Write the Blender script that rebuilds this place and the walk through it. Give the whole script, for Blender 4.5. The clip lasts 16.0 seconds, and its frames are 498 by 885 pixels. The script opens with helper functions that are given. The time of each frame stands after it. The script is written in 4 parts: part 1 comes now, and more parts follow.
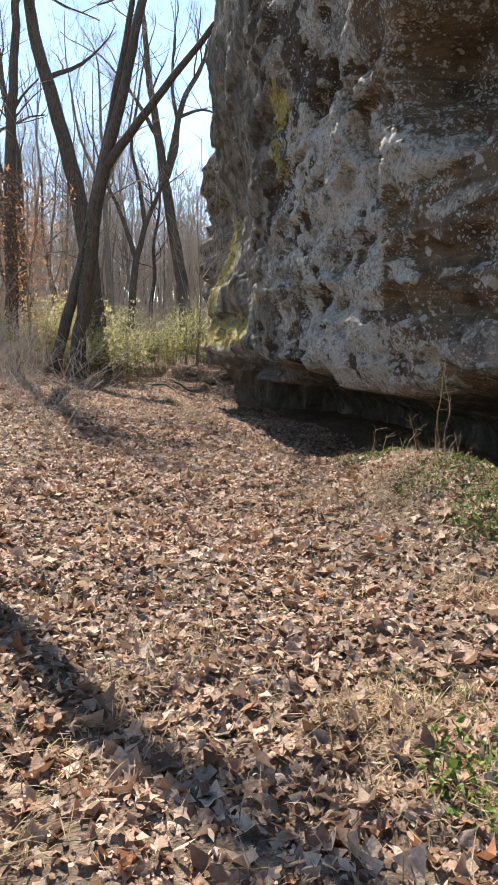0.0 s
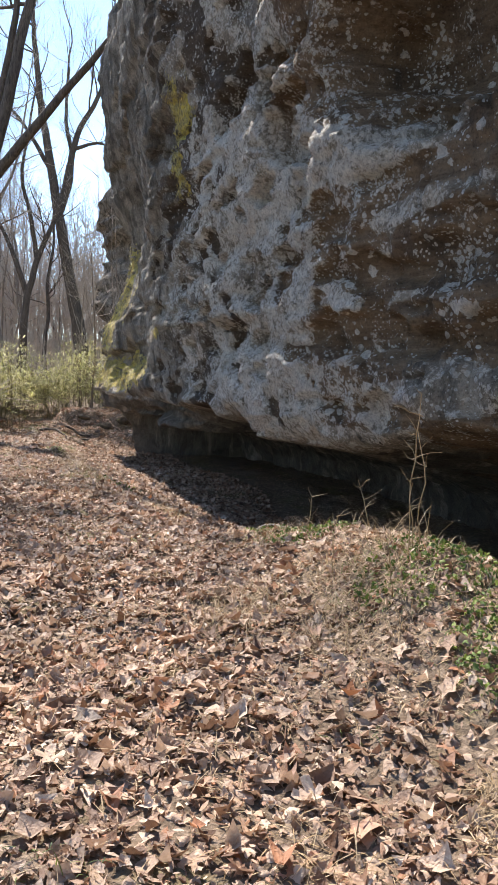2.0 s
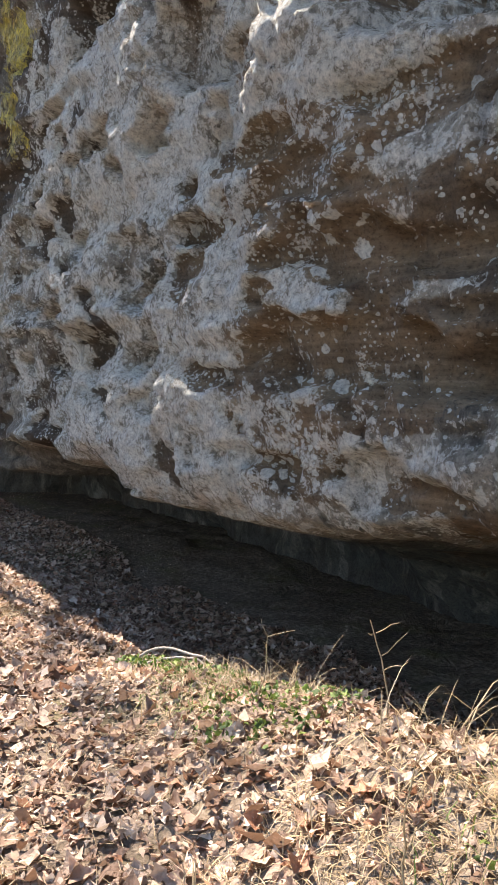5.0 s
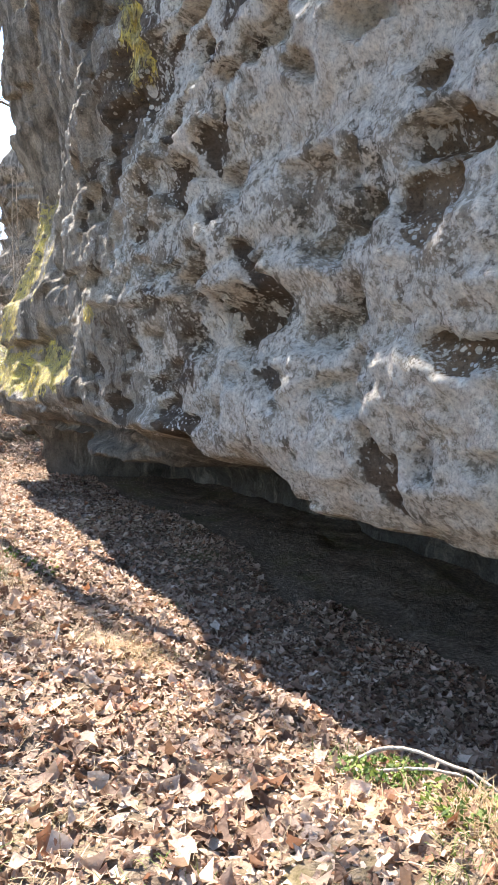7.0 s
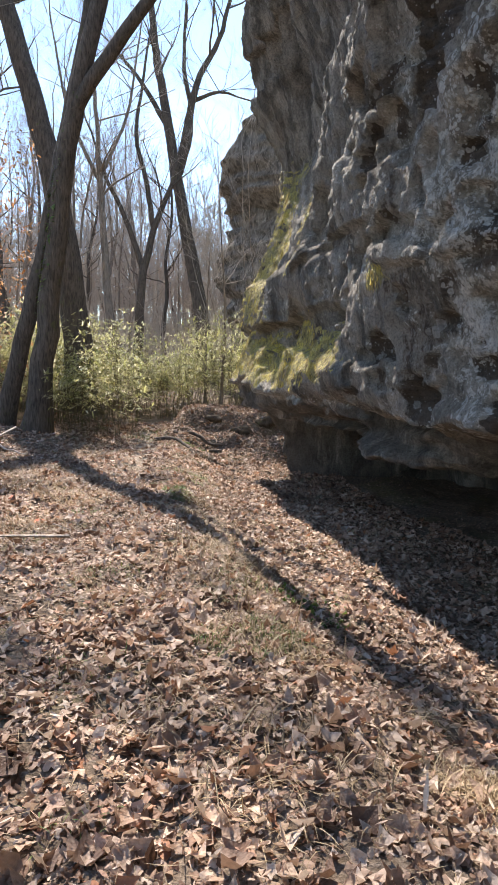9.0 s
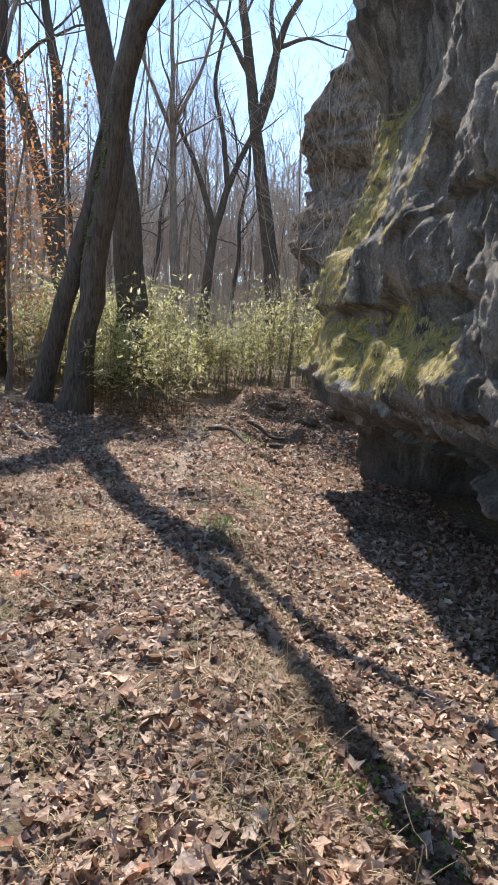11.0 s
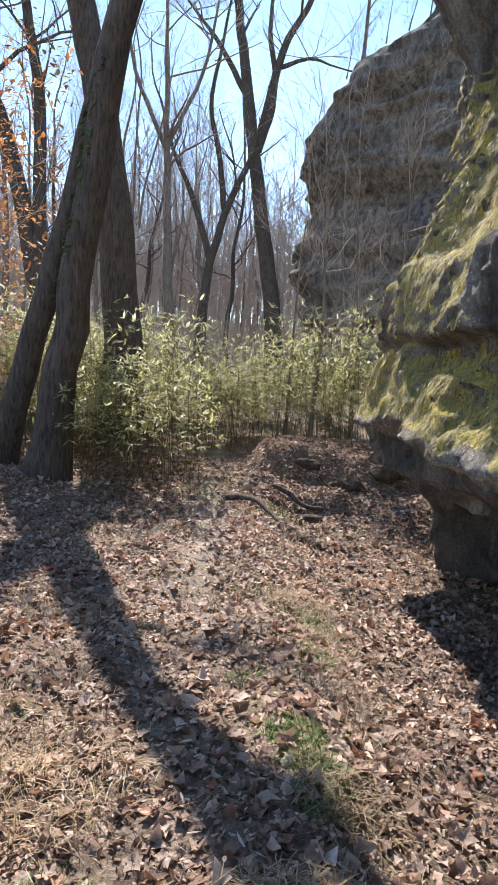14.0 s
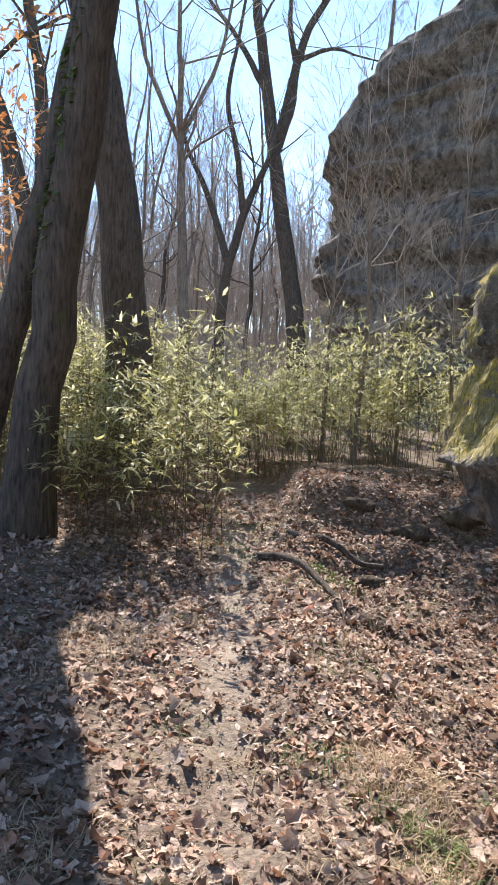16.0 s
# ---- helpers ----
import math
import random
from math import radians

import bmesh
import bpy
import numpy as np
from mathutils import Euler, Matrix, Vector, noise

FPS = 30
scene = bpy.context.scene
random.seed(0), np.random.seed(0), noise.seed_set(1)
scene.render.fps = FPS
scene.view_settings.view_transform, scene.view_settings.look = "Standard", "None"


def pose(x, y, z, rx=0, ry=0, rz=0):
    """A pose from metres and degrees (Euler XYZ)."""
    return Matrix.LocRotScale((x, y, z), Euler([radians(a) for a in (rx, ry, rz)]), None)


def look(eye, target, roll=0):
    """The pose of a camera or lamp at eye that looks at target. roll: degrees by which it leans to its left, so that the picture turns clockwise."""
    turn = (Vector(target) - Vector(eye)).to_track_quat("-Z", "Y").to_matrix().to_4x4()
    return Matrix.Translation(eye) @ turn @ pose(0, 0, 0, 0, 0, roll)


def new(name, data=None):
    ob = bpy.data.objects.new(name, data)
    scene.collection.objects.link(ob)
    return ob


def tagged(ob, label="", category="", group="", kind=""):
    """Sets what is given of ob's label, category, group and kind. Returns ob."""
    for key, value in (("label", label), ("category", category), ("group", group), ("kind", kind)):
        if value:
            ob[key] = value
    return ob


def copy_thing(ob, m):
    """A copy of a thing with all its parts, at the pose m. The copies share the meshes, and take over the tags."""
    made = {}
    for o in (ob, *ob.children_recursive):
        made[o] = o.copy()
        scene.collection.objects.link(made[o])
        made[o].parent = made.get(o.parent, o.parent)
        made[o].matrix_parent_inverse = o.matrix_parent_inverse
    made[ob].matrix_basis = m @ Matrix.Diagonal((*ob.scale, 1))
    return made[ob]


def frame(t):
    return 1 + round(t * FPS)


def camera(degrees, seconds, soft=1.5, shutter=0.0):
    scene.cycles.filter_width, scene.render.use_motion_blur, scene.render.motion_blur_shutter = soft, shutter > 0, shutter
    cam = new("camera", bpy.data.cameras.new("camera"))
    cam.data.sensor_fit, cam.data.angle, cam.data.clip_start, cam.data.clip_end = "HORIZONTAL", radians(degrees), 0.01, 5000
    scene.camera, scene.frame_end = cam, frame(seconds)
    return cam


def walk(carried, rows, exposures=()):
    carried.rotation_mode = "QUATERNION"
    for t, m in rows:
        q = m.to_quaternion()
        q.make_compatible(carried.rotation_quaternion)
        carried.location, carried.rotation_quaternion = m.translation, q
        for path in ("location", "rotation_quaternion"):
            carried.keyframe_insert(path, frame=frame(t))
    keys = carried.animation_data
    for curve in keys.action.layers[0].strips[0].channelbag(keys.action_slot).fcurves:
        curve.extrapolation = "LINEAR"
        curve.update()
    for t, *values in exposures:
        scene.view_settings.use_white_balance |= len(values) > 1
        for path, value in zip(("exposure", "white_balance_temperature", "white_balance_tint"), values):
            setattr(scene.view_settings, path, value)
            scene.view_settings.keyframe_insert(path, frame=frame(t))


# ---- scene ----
cam = camera(38.2, 16.0, soft=0.8)
PATH = [
    (0, (0.423, 0.762, 1.305), (0.375, 2.744, 1.045), 0.9),
    (0.5, (0.467, 1.19, 1.307), (0.532, 3.177, 1.083), 0.6),
    (1, (0.523, 1.659, 1.332), (0.675, 3.643, 1.127), 0.7),
    (1.5, (0.421, 2.125, 1.364), (0.638, 4.106, 1.191), 0.9),
    (2, (0.398, 2.591, 1.336), (0.622, 4.573, 1.19), 1.0),
    (2.5, (0.418, 3.064, 1.374), (0.641, 5.046, 1.224), 1.8),
    (3, (0.344, 3.569, 1.428), (0.555, 5.552, 1.271), 2.5),
    (3.5, (0.328, 4.059, 1.407), (0.555, 6.042, 1.279), 2.8),
    (4, (0.382, 4.534, 1.466), (0.732, 6.501, 1.382), 2.8),
    (4.2, (0.382, 4.691, 1.465), (0.823, 6.641, 1.403), 2.6),
    (6.3, (0.112, 6.308, 1.587), (0.886, 8.147, 1.444), 1.6),
    (6.5, (0.065, 6.482, 1.575), (0.757, 8.352, 1.424), 1.5),
    (7, (-0.003, 6.939, 1.578), (0.477, 8.873, 1.412), 1.3),
    (7.5, (-0.161, 7.368, 1.539), (0.153, 9.335, 1.354), 0.9),
    (8, (-0.314, 7.848, 1.531), (-0.129, 9.827, 1.309), 0.6),
    (8.5, (-0.414, 8.375, 1.548), (-0.374, 10.363, 1.326), 0.2),
    (9, (-0.572, 8.906, 1.521), (-0.67, 10.893, 1.319), -0.1),
    (9.2, (-0.63, 9.125, 1.552), (-0.772, 11.109, 1.349), -0.1),
    (11.3, (-0.822, 11.381, 1.814), (-1.111, 13.336, 1.508), 3.4),
    (11.5, (-0.924, 11.575, 1.815), (-1.23, 13.53, 1.524), 3.6),
    (12, (-1.171, 12.006, 1.853), (-1.503, 13.961, 1.589), 3.5),
    (12.5, (-1.321, 12.476, 1.803), (-1.666, 14.43, 1.548), 3.1),
    (13, (-1.486, 13.014, 1.798), (-1.788, 14.975, 1.545), 2.9),
    (13.5, (-1.695, 13.52, 1.825), (-1.937, 15.491, 1.591), 2.3),
    (14, (-1.78, 14.083, 1.825), (-2.019, 16.059, 1.623), 3.0),
    (14.5, (-1.911, 14.692, 1.83), (-2.187, 16.665, 1.659), 3.3),
    (15, (-2.087, 15.298, 1.852), (-2.404, 17.266, 1.688), 2.9),
    (15.5, (-2.169, 15.886, 1.885), (-2.492, 17.852, 1.708), 2.6),
    (16, (-2.297, 16.407, 1.897), (-2.586, 18.378, 1.72), 2.3),
]
EXPOSURES = [(0, 1.52, 6750, 12), (1.0, 1.86, 6550, 12), (2.0, 1.65, 6500, 12), (3.2, 2.0, 6550, 11), (4.2, 2.05, 6550, 11), (6.3, 2.85, 7000, 12), (6.6, 2.82, 6950, 12), (7.0, 2.74, 6550, 11), (7.5, 2.15, 6350, 11), (8.0, 1.92, 6350, 11), (8.6, 1.92, 6450, 12), (9.2, 1.63, 6450, 12), (11.5, 1.52, 6150, 12), (12.5, 1.6, 6100, 12), (15.0, 1.63, 6100, 13), (16.0, 1.68, 6100, 13)]
walk(cam, [(t, look(eye, target, roll)) for t, eye, target, roll in PATH], EXPOSURES)

# ---------------------------------------------------------------- light
SUN_DIR = Vector((-0.34, 0.94, 1.08)).normalized()
world = bpy.data.worlds.new("sky")
scene.world = world
world.use_nodes = True
wn = world.node_tree.nodes
sky = wn.new("ShaderNodeTexSky")
sky.sky_type = "NISHITA"
sky.sun_disc = False
sky.sun_elevation = math.asin(SUN_DIR.z)
sky.sun_rotation = math.atan2(SUN_DIR.x, SUN_DIR.y)
sky.dust_density, sky.air_density, sky.ozone_density = 0.05, 1.1, 3.0
wn["Background"].inputs["Strength"].default_value = 0.108
world.node_tree.links.new(sky.outputs[0], wn["Background"].inputs["Color"])
sun_data = bpy.data.lights.new("sun", "SUN")
sun_data.energy, sun_data.angle, sun_data.color = 3.8, radians(0.55), (1.0, 0.93, 0.84)
sun = new("sun", sun_data)
sun.matrix_world = look((0, 0, 0), -SUN_DIR)


# ---------------------------------------------------------------- noise on arrays
def lattice(i, j, k, seed):
    h = (i * 374761393 + j * 668265263 + k * 2147483647 + seed * 974634877) & 0xFFFFFFFF
    h = ((h ^ (h >> 13)) * 1274126177) & 0xFFFFFFFF
    return ((h ^ (h >> 16)) & 0xFFFF) / 32767.5 - 1.0


def vnoise(x, y, z, seed=0):
    """Smooth value noise, -1 to 1."""
    x, y, z = (np.asarray(a, float) for a in np.broadcast_arrays(x, y, z))
    i, j, k = (np.floor(a).astype(np.int64) for a in (x, y, z))
    u, v, w = x - i, y - j, z - k
    u, v, w = (a * a * a * (a * (a * 6 - 15) + 10) for a in (u, v, w))
    out = 0
    for di in (0, 1):
        for dj in (0, 1):
            for dk in (0, 1):
                wt = (u if di else 1 - u) * (v if dj else 1 - v) * (w if dk else 1 - w)
                out = out + wt * lattice(i + di, j + dj, k + dk, seed)
    return out


def fbm(x, y, z, octaves=4, seed=0, gain=0.5):
    total, amp = 0, 1.0
    for o in range(octaves):
        f = 2.03 ** o
        total = total + amp * vnoise(x * f, y * f, z * f, seed + o)
        amp *= gain
    return total


def smooth(a, b, x):
    t = np.clip((np.asarray(x, float) - a) / (b - a), 0, 1)
    return t * t * (3 - 2 * t)


# ---------------------------------------------------------------- materials
def material(name, rough=0.85, spec=0.25):
    m = bpy.data.materials.new(name)
    m.use_nodes = True
    b = m.node_tree.nodes["Principled BSDF"]
    b.inputs["Roughness"].default_value = rough
    b.inputs["Specular IOR Level"].default_value = spec
    return m, m.node_tree.nodes, m.node_tree.links, b


def coords(nodes, links, scale=(1, 1, 1)):
    geo = nodes.new("ShaderNodeNewGeometry")
    mp = nodes.new("ShaderNodeMapping")
    mp.inputs["Scale"].default_value = scale
    links.new(geo.outputs["Position"], mp.inputs["Vector"])
    return mp.outputs[0]


def tex_noise(nodes, links, vec, scale, detail=4.0, rough=0.55, distort=0.0):
    n = nodes.new("ShaderNodeTexNoise")
    n.inputs["Scale"].default_value, n.inputs["Detail"].default_value = scale, detail
    n.inputs["Roughness"].default_value, n.inputs["Distortion"].default_value = rough, distort
    if vec is not None:
        links.new(vec, n.inputs["Vector"])
    return n.outputs["Fac"]


def ramp(nodes, links, fac, stops):
    r = nodes.new("ShaderNodeValToRGB")
    e = r.color_ramp.elements
    while len(e) < len(stops):
        e.new(0.5)
    for el, (p, c) in zip(e, stops):
        el.position = p
        el.color = (*c, 1) if len(c) == 3 else c
    links.new(fac, r.inputs["Fac"])
    return r.outputs["Color"]


def mix(nodes, links, fac, a, b, mode="MIX"):
    m = nodes.new("ShaderNodeMix")
    m.data_type, m.blend_type = "RGBA", mode
    for sock, val in ((m.inputs[0], fac), (m.inputs[6], a), (m.inputs[7], b)):
        if isinstance(val, (int, float)):
            sock.default_value = val
        elif isinstance(val, tuple):
            sock.default_value = (*val, 1)
        else:
            links.new(val, sock)
    return m.outputs[2]


def maths(nodes, links, op, a, b=0.0, clamp=False):
    m = nodes.new("ShaderNodeMath")
    m.operation, m.use_clamp = op, clamp
    for sock, val in zip(m.inputs, (a, b)):
        if isinstance(val, (int, float)):
            sock.default_value = val
        else:
            links.new(val, sock)
    return m.outputs[0]


def bump(nodes, links, bsdf, height, strength, distance):
    b = nodes.new("ShaderNodeBump")
    b.inputs["Strength"].default_value, b.inputs["Distance"].default_value = strength, distance
    links.new(height, b.inputs["Height"])
    links.new(b.outputs[0], bsdf.inputs["Normal"])


def mask(nodes, name):
    a = nodes.new("ShaderNodeAttribute")
    a.attribute_name = name
    return a.outputs["Fac"]


W1, B0 = (1, 1, 1), (0, 0, 0)
GREY = [(0.30, (0.10, 0.087, 0.072)), (0.42, (0.245, 0.217, 0.182)), (0.54, (0.40, 0.357, 0.304)), (0.70, (0.52, 0.468, 0.405))]


def rock_material(name, mossy=True):
    m, n, l, b = material(name, 0.9, 0.15)
    v = coords(n, l)
    drip = coords(n, l, (1.0, 1.0, 0.4))
    big = tex_noise(n, l, v, 0.9, 5, 0.6)
    mid = tex_noise(n, l, drip, 3.4, 8, 0.7, 0.5)
    fine = tex_noise(n, l, v, 30, 8, 0.75)
    bed = tex_noise(n, l, coords(n, l, (0.5, 0.5, 5.0)), 2.6, 6, 0.65, 0.5)
    grey = ramp(n, l, mid, GREY if mossy else [(p, tuple(0.8 * k for k in q)) for p, q in GREY])
    grey = mix(n, l, 0.55, grey, ramp(n, l, fine, [(0.32, (0.25, 0.24, 0.23)), (0.5, (0.9, 0.9, 0.9)), (0.7, (1.4, 1.38, 1.35))]), "MULTIPLY")
    tone = ramp(n, l, big, [(0.32, (0.68, 0.63, 0.575)), (0.68, (1.12, 1.10, 1.06))])
    col = mix(n, l, 0.85, grey, tone, "MULTIPLY")
    # iron-brown weathered hollows, patchily darker, and darker still further along the face
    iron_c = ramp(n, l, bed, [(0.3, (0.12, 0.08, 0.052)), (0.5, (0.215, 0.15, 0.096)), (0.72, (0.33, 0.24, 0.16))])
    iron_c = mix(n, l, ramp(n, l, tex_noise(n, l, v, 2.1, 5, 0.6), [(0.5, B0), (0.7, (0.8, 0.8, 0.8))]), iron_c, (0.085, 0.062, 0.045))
    iron_c = mix(n, l, maths(n, l, "MULTIPLY", mask(n, "dark_brown"), 0.85), iron_c, ramp(n, l, bed, [(0.3, (0.055, 0.044, 0.036)), (0.7, (0.135, 0.105, 0.08))]))
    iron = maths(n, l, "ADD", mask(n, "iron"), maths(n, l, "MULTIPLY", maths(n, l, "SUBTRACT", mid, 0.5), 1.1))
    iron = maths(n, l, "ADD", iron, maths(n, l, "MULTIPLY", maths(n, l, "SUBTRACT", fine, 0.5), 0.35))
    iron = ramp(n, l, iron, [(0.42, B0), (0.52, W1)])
    # pale crusts of lichen, in blots with ragged edges and in specks
    blot = tex_noise(n, l, v, 5.5, 9, 0.76, 0.4)
    speck = tex_noise(n, l, v, 20, 7, 0.74)
    crust = maths(n, l, "ADD", maths(n, l, "MULTIPLY", blot, 0.60), maths(n, l, "MULTIPLY", speck, 0.56))
    crust = maths(n, l, "ADD", crust, maths(n, l, "MULTIPLY", mask(n, "pale"), 0.075))
    crust = maths(n, l, "ADD", crust, maths(n, l, "MULTIPLY", maths(n, l, "SUBTRACT", big, 0.5), 0.35))
    crust = maths(n, l, "SUBTRACT", crust, maths(n, l, "MULTIPLY", iron, 0.07))
    crust = ramp(n, l, crust, [(0.605, B0), (0.625, (0.7, 0.7, 0.7)), (0.69, W1)])
    crust_c = ramp(n, l, speck, [(0.35, (0.50, 0.455, 0.39)), (0.6, (0.69, 0.64, 0.565))])
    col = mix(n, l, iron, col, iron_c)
    col = mix(n, l, maths(n, l, "MULTIPLY", crust, 0.9), col, crust_c)
    # round white lichen spots, large and small, in colonies
    for scale, low, gain, seed_shift in ((7.0, 0.45, 2.2, 0.0), (13.0, 0.43, 2.0, 3.7), (27.0, 0.41, 1.8, 9.1)):
        dots = n.new("ShaderNodeTexVoronoi")
        dots.inputs["Scale"].default_value = scale
        l.new(v, dots.inputs["Vector"])
        near = maths(n, l, "ADD", dots.outputs["Distance"], maths(n, l, "MULTIPLY", maths(n, l, "SUBTRACT", speck, 0.5), 0.55))
        shifted = n.new("ShaderNodeMapping")
        shifted.inputs["Location"].default_value = (seed_shift, seed_shift, 0)
        l.new(v, shifted.inputs["Vector"])
        size = maths(n, l, "MULTIPLY", maths(n, l, "SUBTRACT", tex_noise(n, l, shifted.outputs[0], 1.9, 5, 0.7), low), gain)
        spot = maths(n, l, "SUBTRACT", size, near)
        amount = maths(n, l, "MULTIPLY", ramp(n, l, spot, [(0.0, B0), (0.03, W1)]), maths(n, l, "ADD", mask(n, "pale"), 0.95, True))
        col = mix(n, l, maths(n, l, "MULTIPLY", amount, 0.88), col, ramp(n, l, speck, [(0.35, (0.50, 0.475, 0.43)), (0.6, (0.70, 0.67, 0.61))]))
    # dark algae stains that run down; the same colour paints shade into the undercut
    stain_shade = tex_noise(n, l, coords(n, l, (1.6, 1.6, 0.25)), 2.2, 8, 0.68, 0.3)
    stain_shade = maths(n, l, "SUBTRACT", stain_shade, maths(n, l, "MULTIPLY", mask(n, "pale"), 0.055))
    col = mix(n, l, ramp(n, l, stain_shade, [(0.55, B0), (0.66, (0.6, 0.6, 0.6))]), col, (0.06, 0.053, 0.044))
    if mossy:
        mossc = ramp(n, l, tex_noise(n, l, v, 6, 7, 0.7), [(0.3, (0.16, 0.14, 0.075)), (0.45, (0.38, 0.32, 0.16)), (0.54, (0.58, 0.47, 0.14)), (0.66, (0.74, 0.58, 0.10))])
        strand = tex_noise(n, l, coords(n, l, (1.0, 1.0, 0.22)), 26, 6, 0.7, 0.6)
        mossc = mix(n, l, 0.8, mossc, ramp(n, l, strand, [(0.36, (0.22, 0.21, 0.19)), (0.47, (0.95, 0.95, 0.95)), (0.66, (1.3, 1.28, 1.2))]), "MULTIPLY")
        mossc = mix(n, l, ramp(n, l, tex_noise(n, l, drip, 2.0, 6, 0.65), [(0.42, B0), (0.62, W1)]), mossc, mix(n, l, 0.35, mossc, (0.36, 0.32, 0.15)))
        mf = maths(n, l, "ADD", mask(n, "moss"), maths(n, l, "MULTIPLY", maths(n, l, "SUBTRACT", tex_noise(n, l, drip, 5.5, 9, 0.78), 0.5), 2.4))
        mf = maths(n, l, "MULTIPLY", mf, ramp(n, l, mask(n, "moss"), [(0.05, B0), (0.25, W1)]))
        col = mix(n, l, ramp(n, l, mf, [(0.50, B0), (0.60, W1)]), col, mossc)
    # sandy grain with dark pores
    grain = tex_noise(n, l, v, 44, 6, 0.8)
    col = mix(n, l, 0.75, col, ramp(n, l, grain, [(0.34, (0.3, 0.29, 0.28)), (0.46, (0.95, 0.95, 0.95)), (0.66, (1.38, 1.37, 1.35))]), "MULTIPLY")
    l.new(col, b.inputs["Base Color"])
    h = maths(n, l, "ADD", maths(n, l, "MULTIPLY", fine, 0.75), maths(n, l, "ADD", blot, maths(n, l, "MULTIPLY", bed, 0.5)))
    h = maths(n, l, "ADD", h, maths(n, l, "MULTIPLY", ramp(n, l, grain, [(0.33, B0), (0.45, W1)]), 0.16))
    bump(n, l, b, h, 1.0, 0.10)
    return m


def litter_material():
    m, n, l, b = material("forest_soil", 0.95, 0.1)
    v = coords(n, l)
    a = tex_noise(n, l, v, 1.3, 6, 0.65)
    c = tex_noise(n, l, v, 22, 5, 0.7)
    col = ramp(n, l, c, [(0.25, (0.05, 0.036, 0.025)), (0.5, (0.17, 0.125, 0.088)), (0.72, (0.36, 0.275, 0.20))])
    green = ramp(n, l, a, [(0.52, B0), (0.68, (0.5, 0.5, 0.5))])
    col = mix(n, l, green, col, (0.16, 0.14, 0.05))
    bare = mix(n, l, 0.5, ramp(n, l, c, [(0.3, (0.22, 0.17, 0.12)), (0.7, (0.44, 0.35, 0.26))]), (0.36, 0.29, 0.215))
    col = mix(n, l, mask(n, "bare"), col, bare)
    l.new(col, b.inputs["Base Color"])
    bump(n, l, b, maths(n, l, "ADD", c, maths(n, l, "MULTIPLY", a, 0.5)), 0.9, 0.04)
    return m


def leaf_material(name, stops, by_object=False, transl=0.25):
    m, n, l, b = material(name, 0.6, 0.35)
    if by_object:
        fac = n.new("ShaderNodeObjectInfo").outputs["Random"]
    else:
        fac = n.new("ShaderNodeNewGeometry").outputs["Random Per Island"]
    col = ramp(n, l, fac, stops)
    t = tex_noise(n, l, coords(n, l), 60, 3, 0.6)
    col = mix(n, l, 0.5, col, ramp(n, l, t, [(0.3, (0.55, 0.5, 0.45)), (0.7, (1.15, 1.1, 1.05))]), "MULTIPLY")
    tone = tex_noise(n, l, coords(n, l), 1.2, 5, 0.65)
    col = mix(n, l, 0.9, col, ramp(n, l, tone, [(0.34, (0.62, 0.60, 0.58)), (0.5, (0.97, 0.96, 0.95)), (0.66, (1.22, 1.19, 1.13))]), "MULTIPLY")
    l.new(col, b.inputs["Base Color"])
    bump(n, l, b, tex_noise(n, l, coords(n, l), 55, 4, 0.6, 0.8), 0.8, 0.012)
    if transl:
        tr = n.new("ShaderNodeBsdfTranslucent")
        l.new(col, tr.inputs["Color"])
        ms = n.new("ShaderNodeMixShader")
        ms.inputs[0].default_value = transl
        l.new(b.outputs[0], ms.inputs[1])
        l.new(tr.outputs[0], ms.inputs[2])
        l.new(ms.outputs[0], n["Material Output"].inputs["Surface"])
    return m


def bark_material(name, dark, light, moss=0.0):
    m, n, l, b = material(name, 0.9, 0.15)
    v = coords(n, l, (1, 1, 0.16))
    f = tex_noise(n, l, v, 28, 6, 0.65, 0.4)
    g = tex_noise(n, l, coords(n, l), 2.2, 5, 0.6)
    col = ramp(n, l, f, [(0.3, dark), (0.65, light)])
    col = mix(n, l, 0.55, col, ramp(n, l, g, [(0.3, (0.6, 0.6, 0.6)), (0.7, (1.25, 1.2, 1.12))]), "MULTIPLY")
    if moss:
        col = mix(n, l, ramp(n, l, tex_noise(n, l, coords(n, l), 5, 5, 0.7), [(0.6, B0), (0.68, (moss, moss, moss))]), col, (0.10, 0.12, 0.03))
    l.new(col, b.inputs["Base Color"])
    bump(n, l, b, f, 0.9, 0.03)
    return m


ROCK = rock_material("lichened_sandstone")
FARROCK = rock_material("layered_sandstone", mossy=False)
SOIL = litter_material()
LEAF_STOPS = [(0.0, (0.13, 0.07, 0.042)), (0.2, (0.26, 0.155, 0.10)), (0.42, (0.42, 0.285, 0.20)), (0.62, (0.55, 0.405, 0.30)), (0.84, (0.70, 0.56, 0.44)), (0.95, (0.40, 0.18, 0.09)), (1.0, (0.36, 0.31, 0.26))]
LEAF = leaf_material("dry_leaf", LEAF_STOPS)
LEAF_ONE = leaf_material("dry_leaf_single", LEAF_STOPS, by_object=True)
STRAW = leaf_material("dry_grass", [(0.0, (0.26, 0.18, 0.095)), (0.5, (0.42, 0.31, 0.175)), (1.0, (0.54, 0.43, 0.28))])
GREEN = leaf_material("green_grass", [(0.0, (0.06, 0.10, 0.02)), (0.5, (0.13, 0.20, 0.04)), (1.0, (0.24, 0.30, 0.07))])
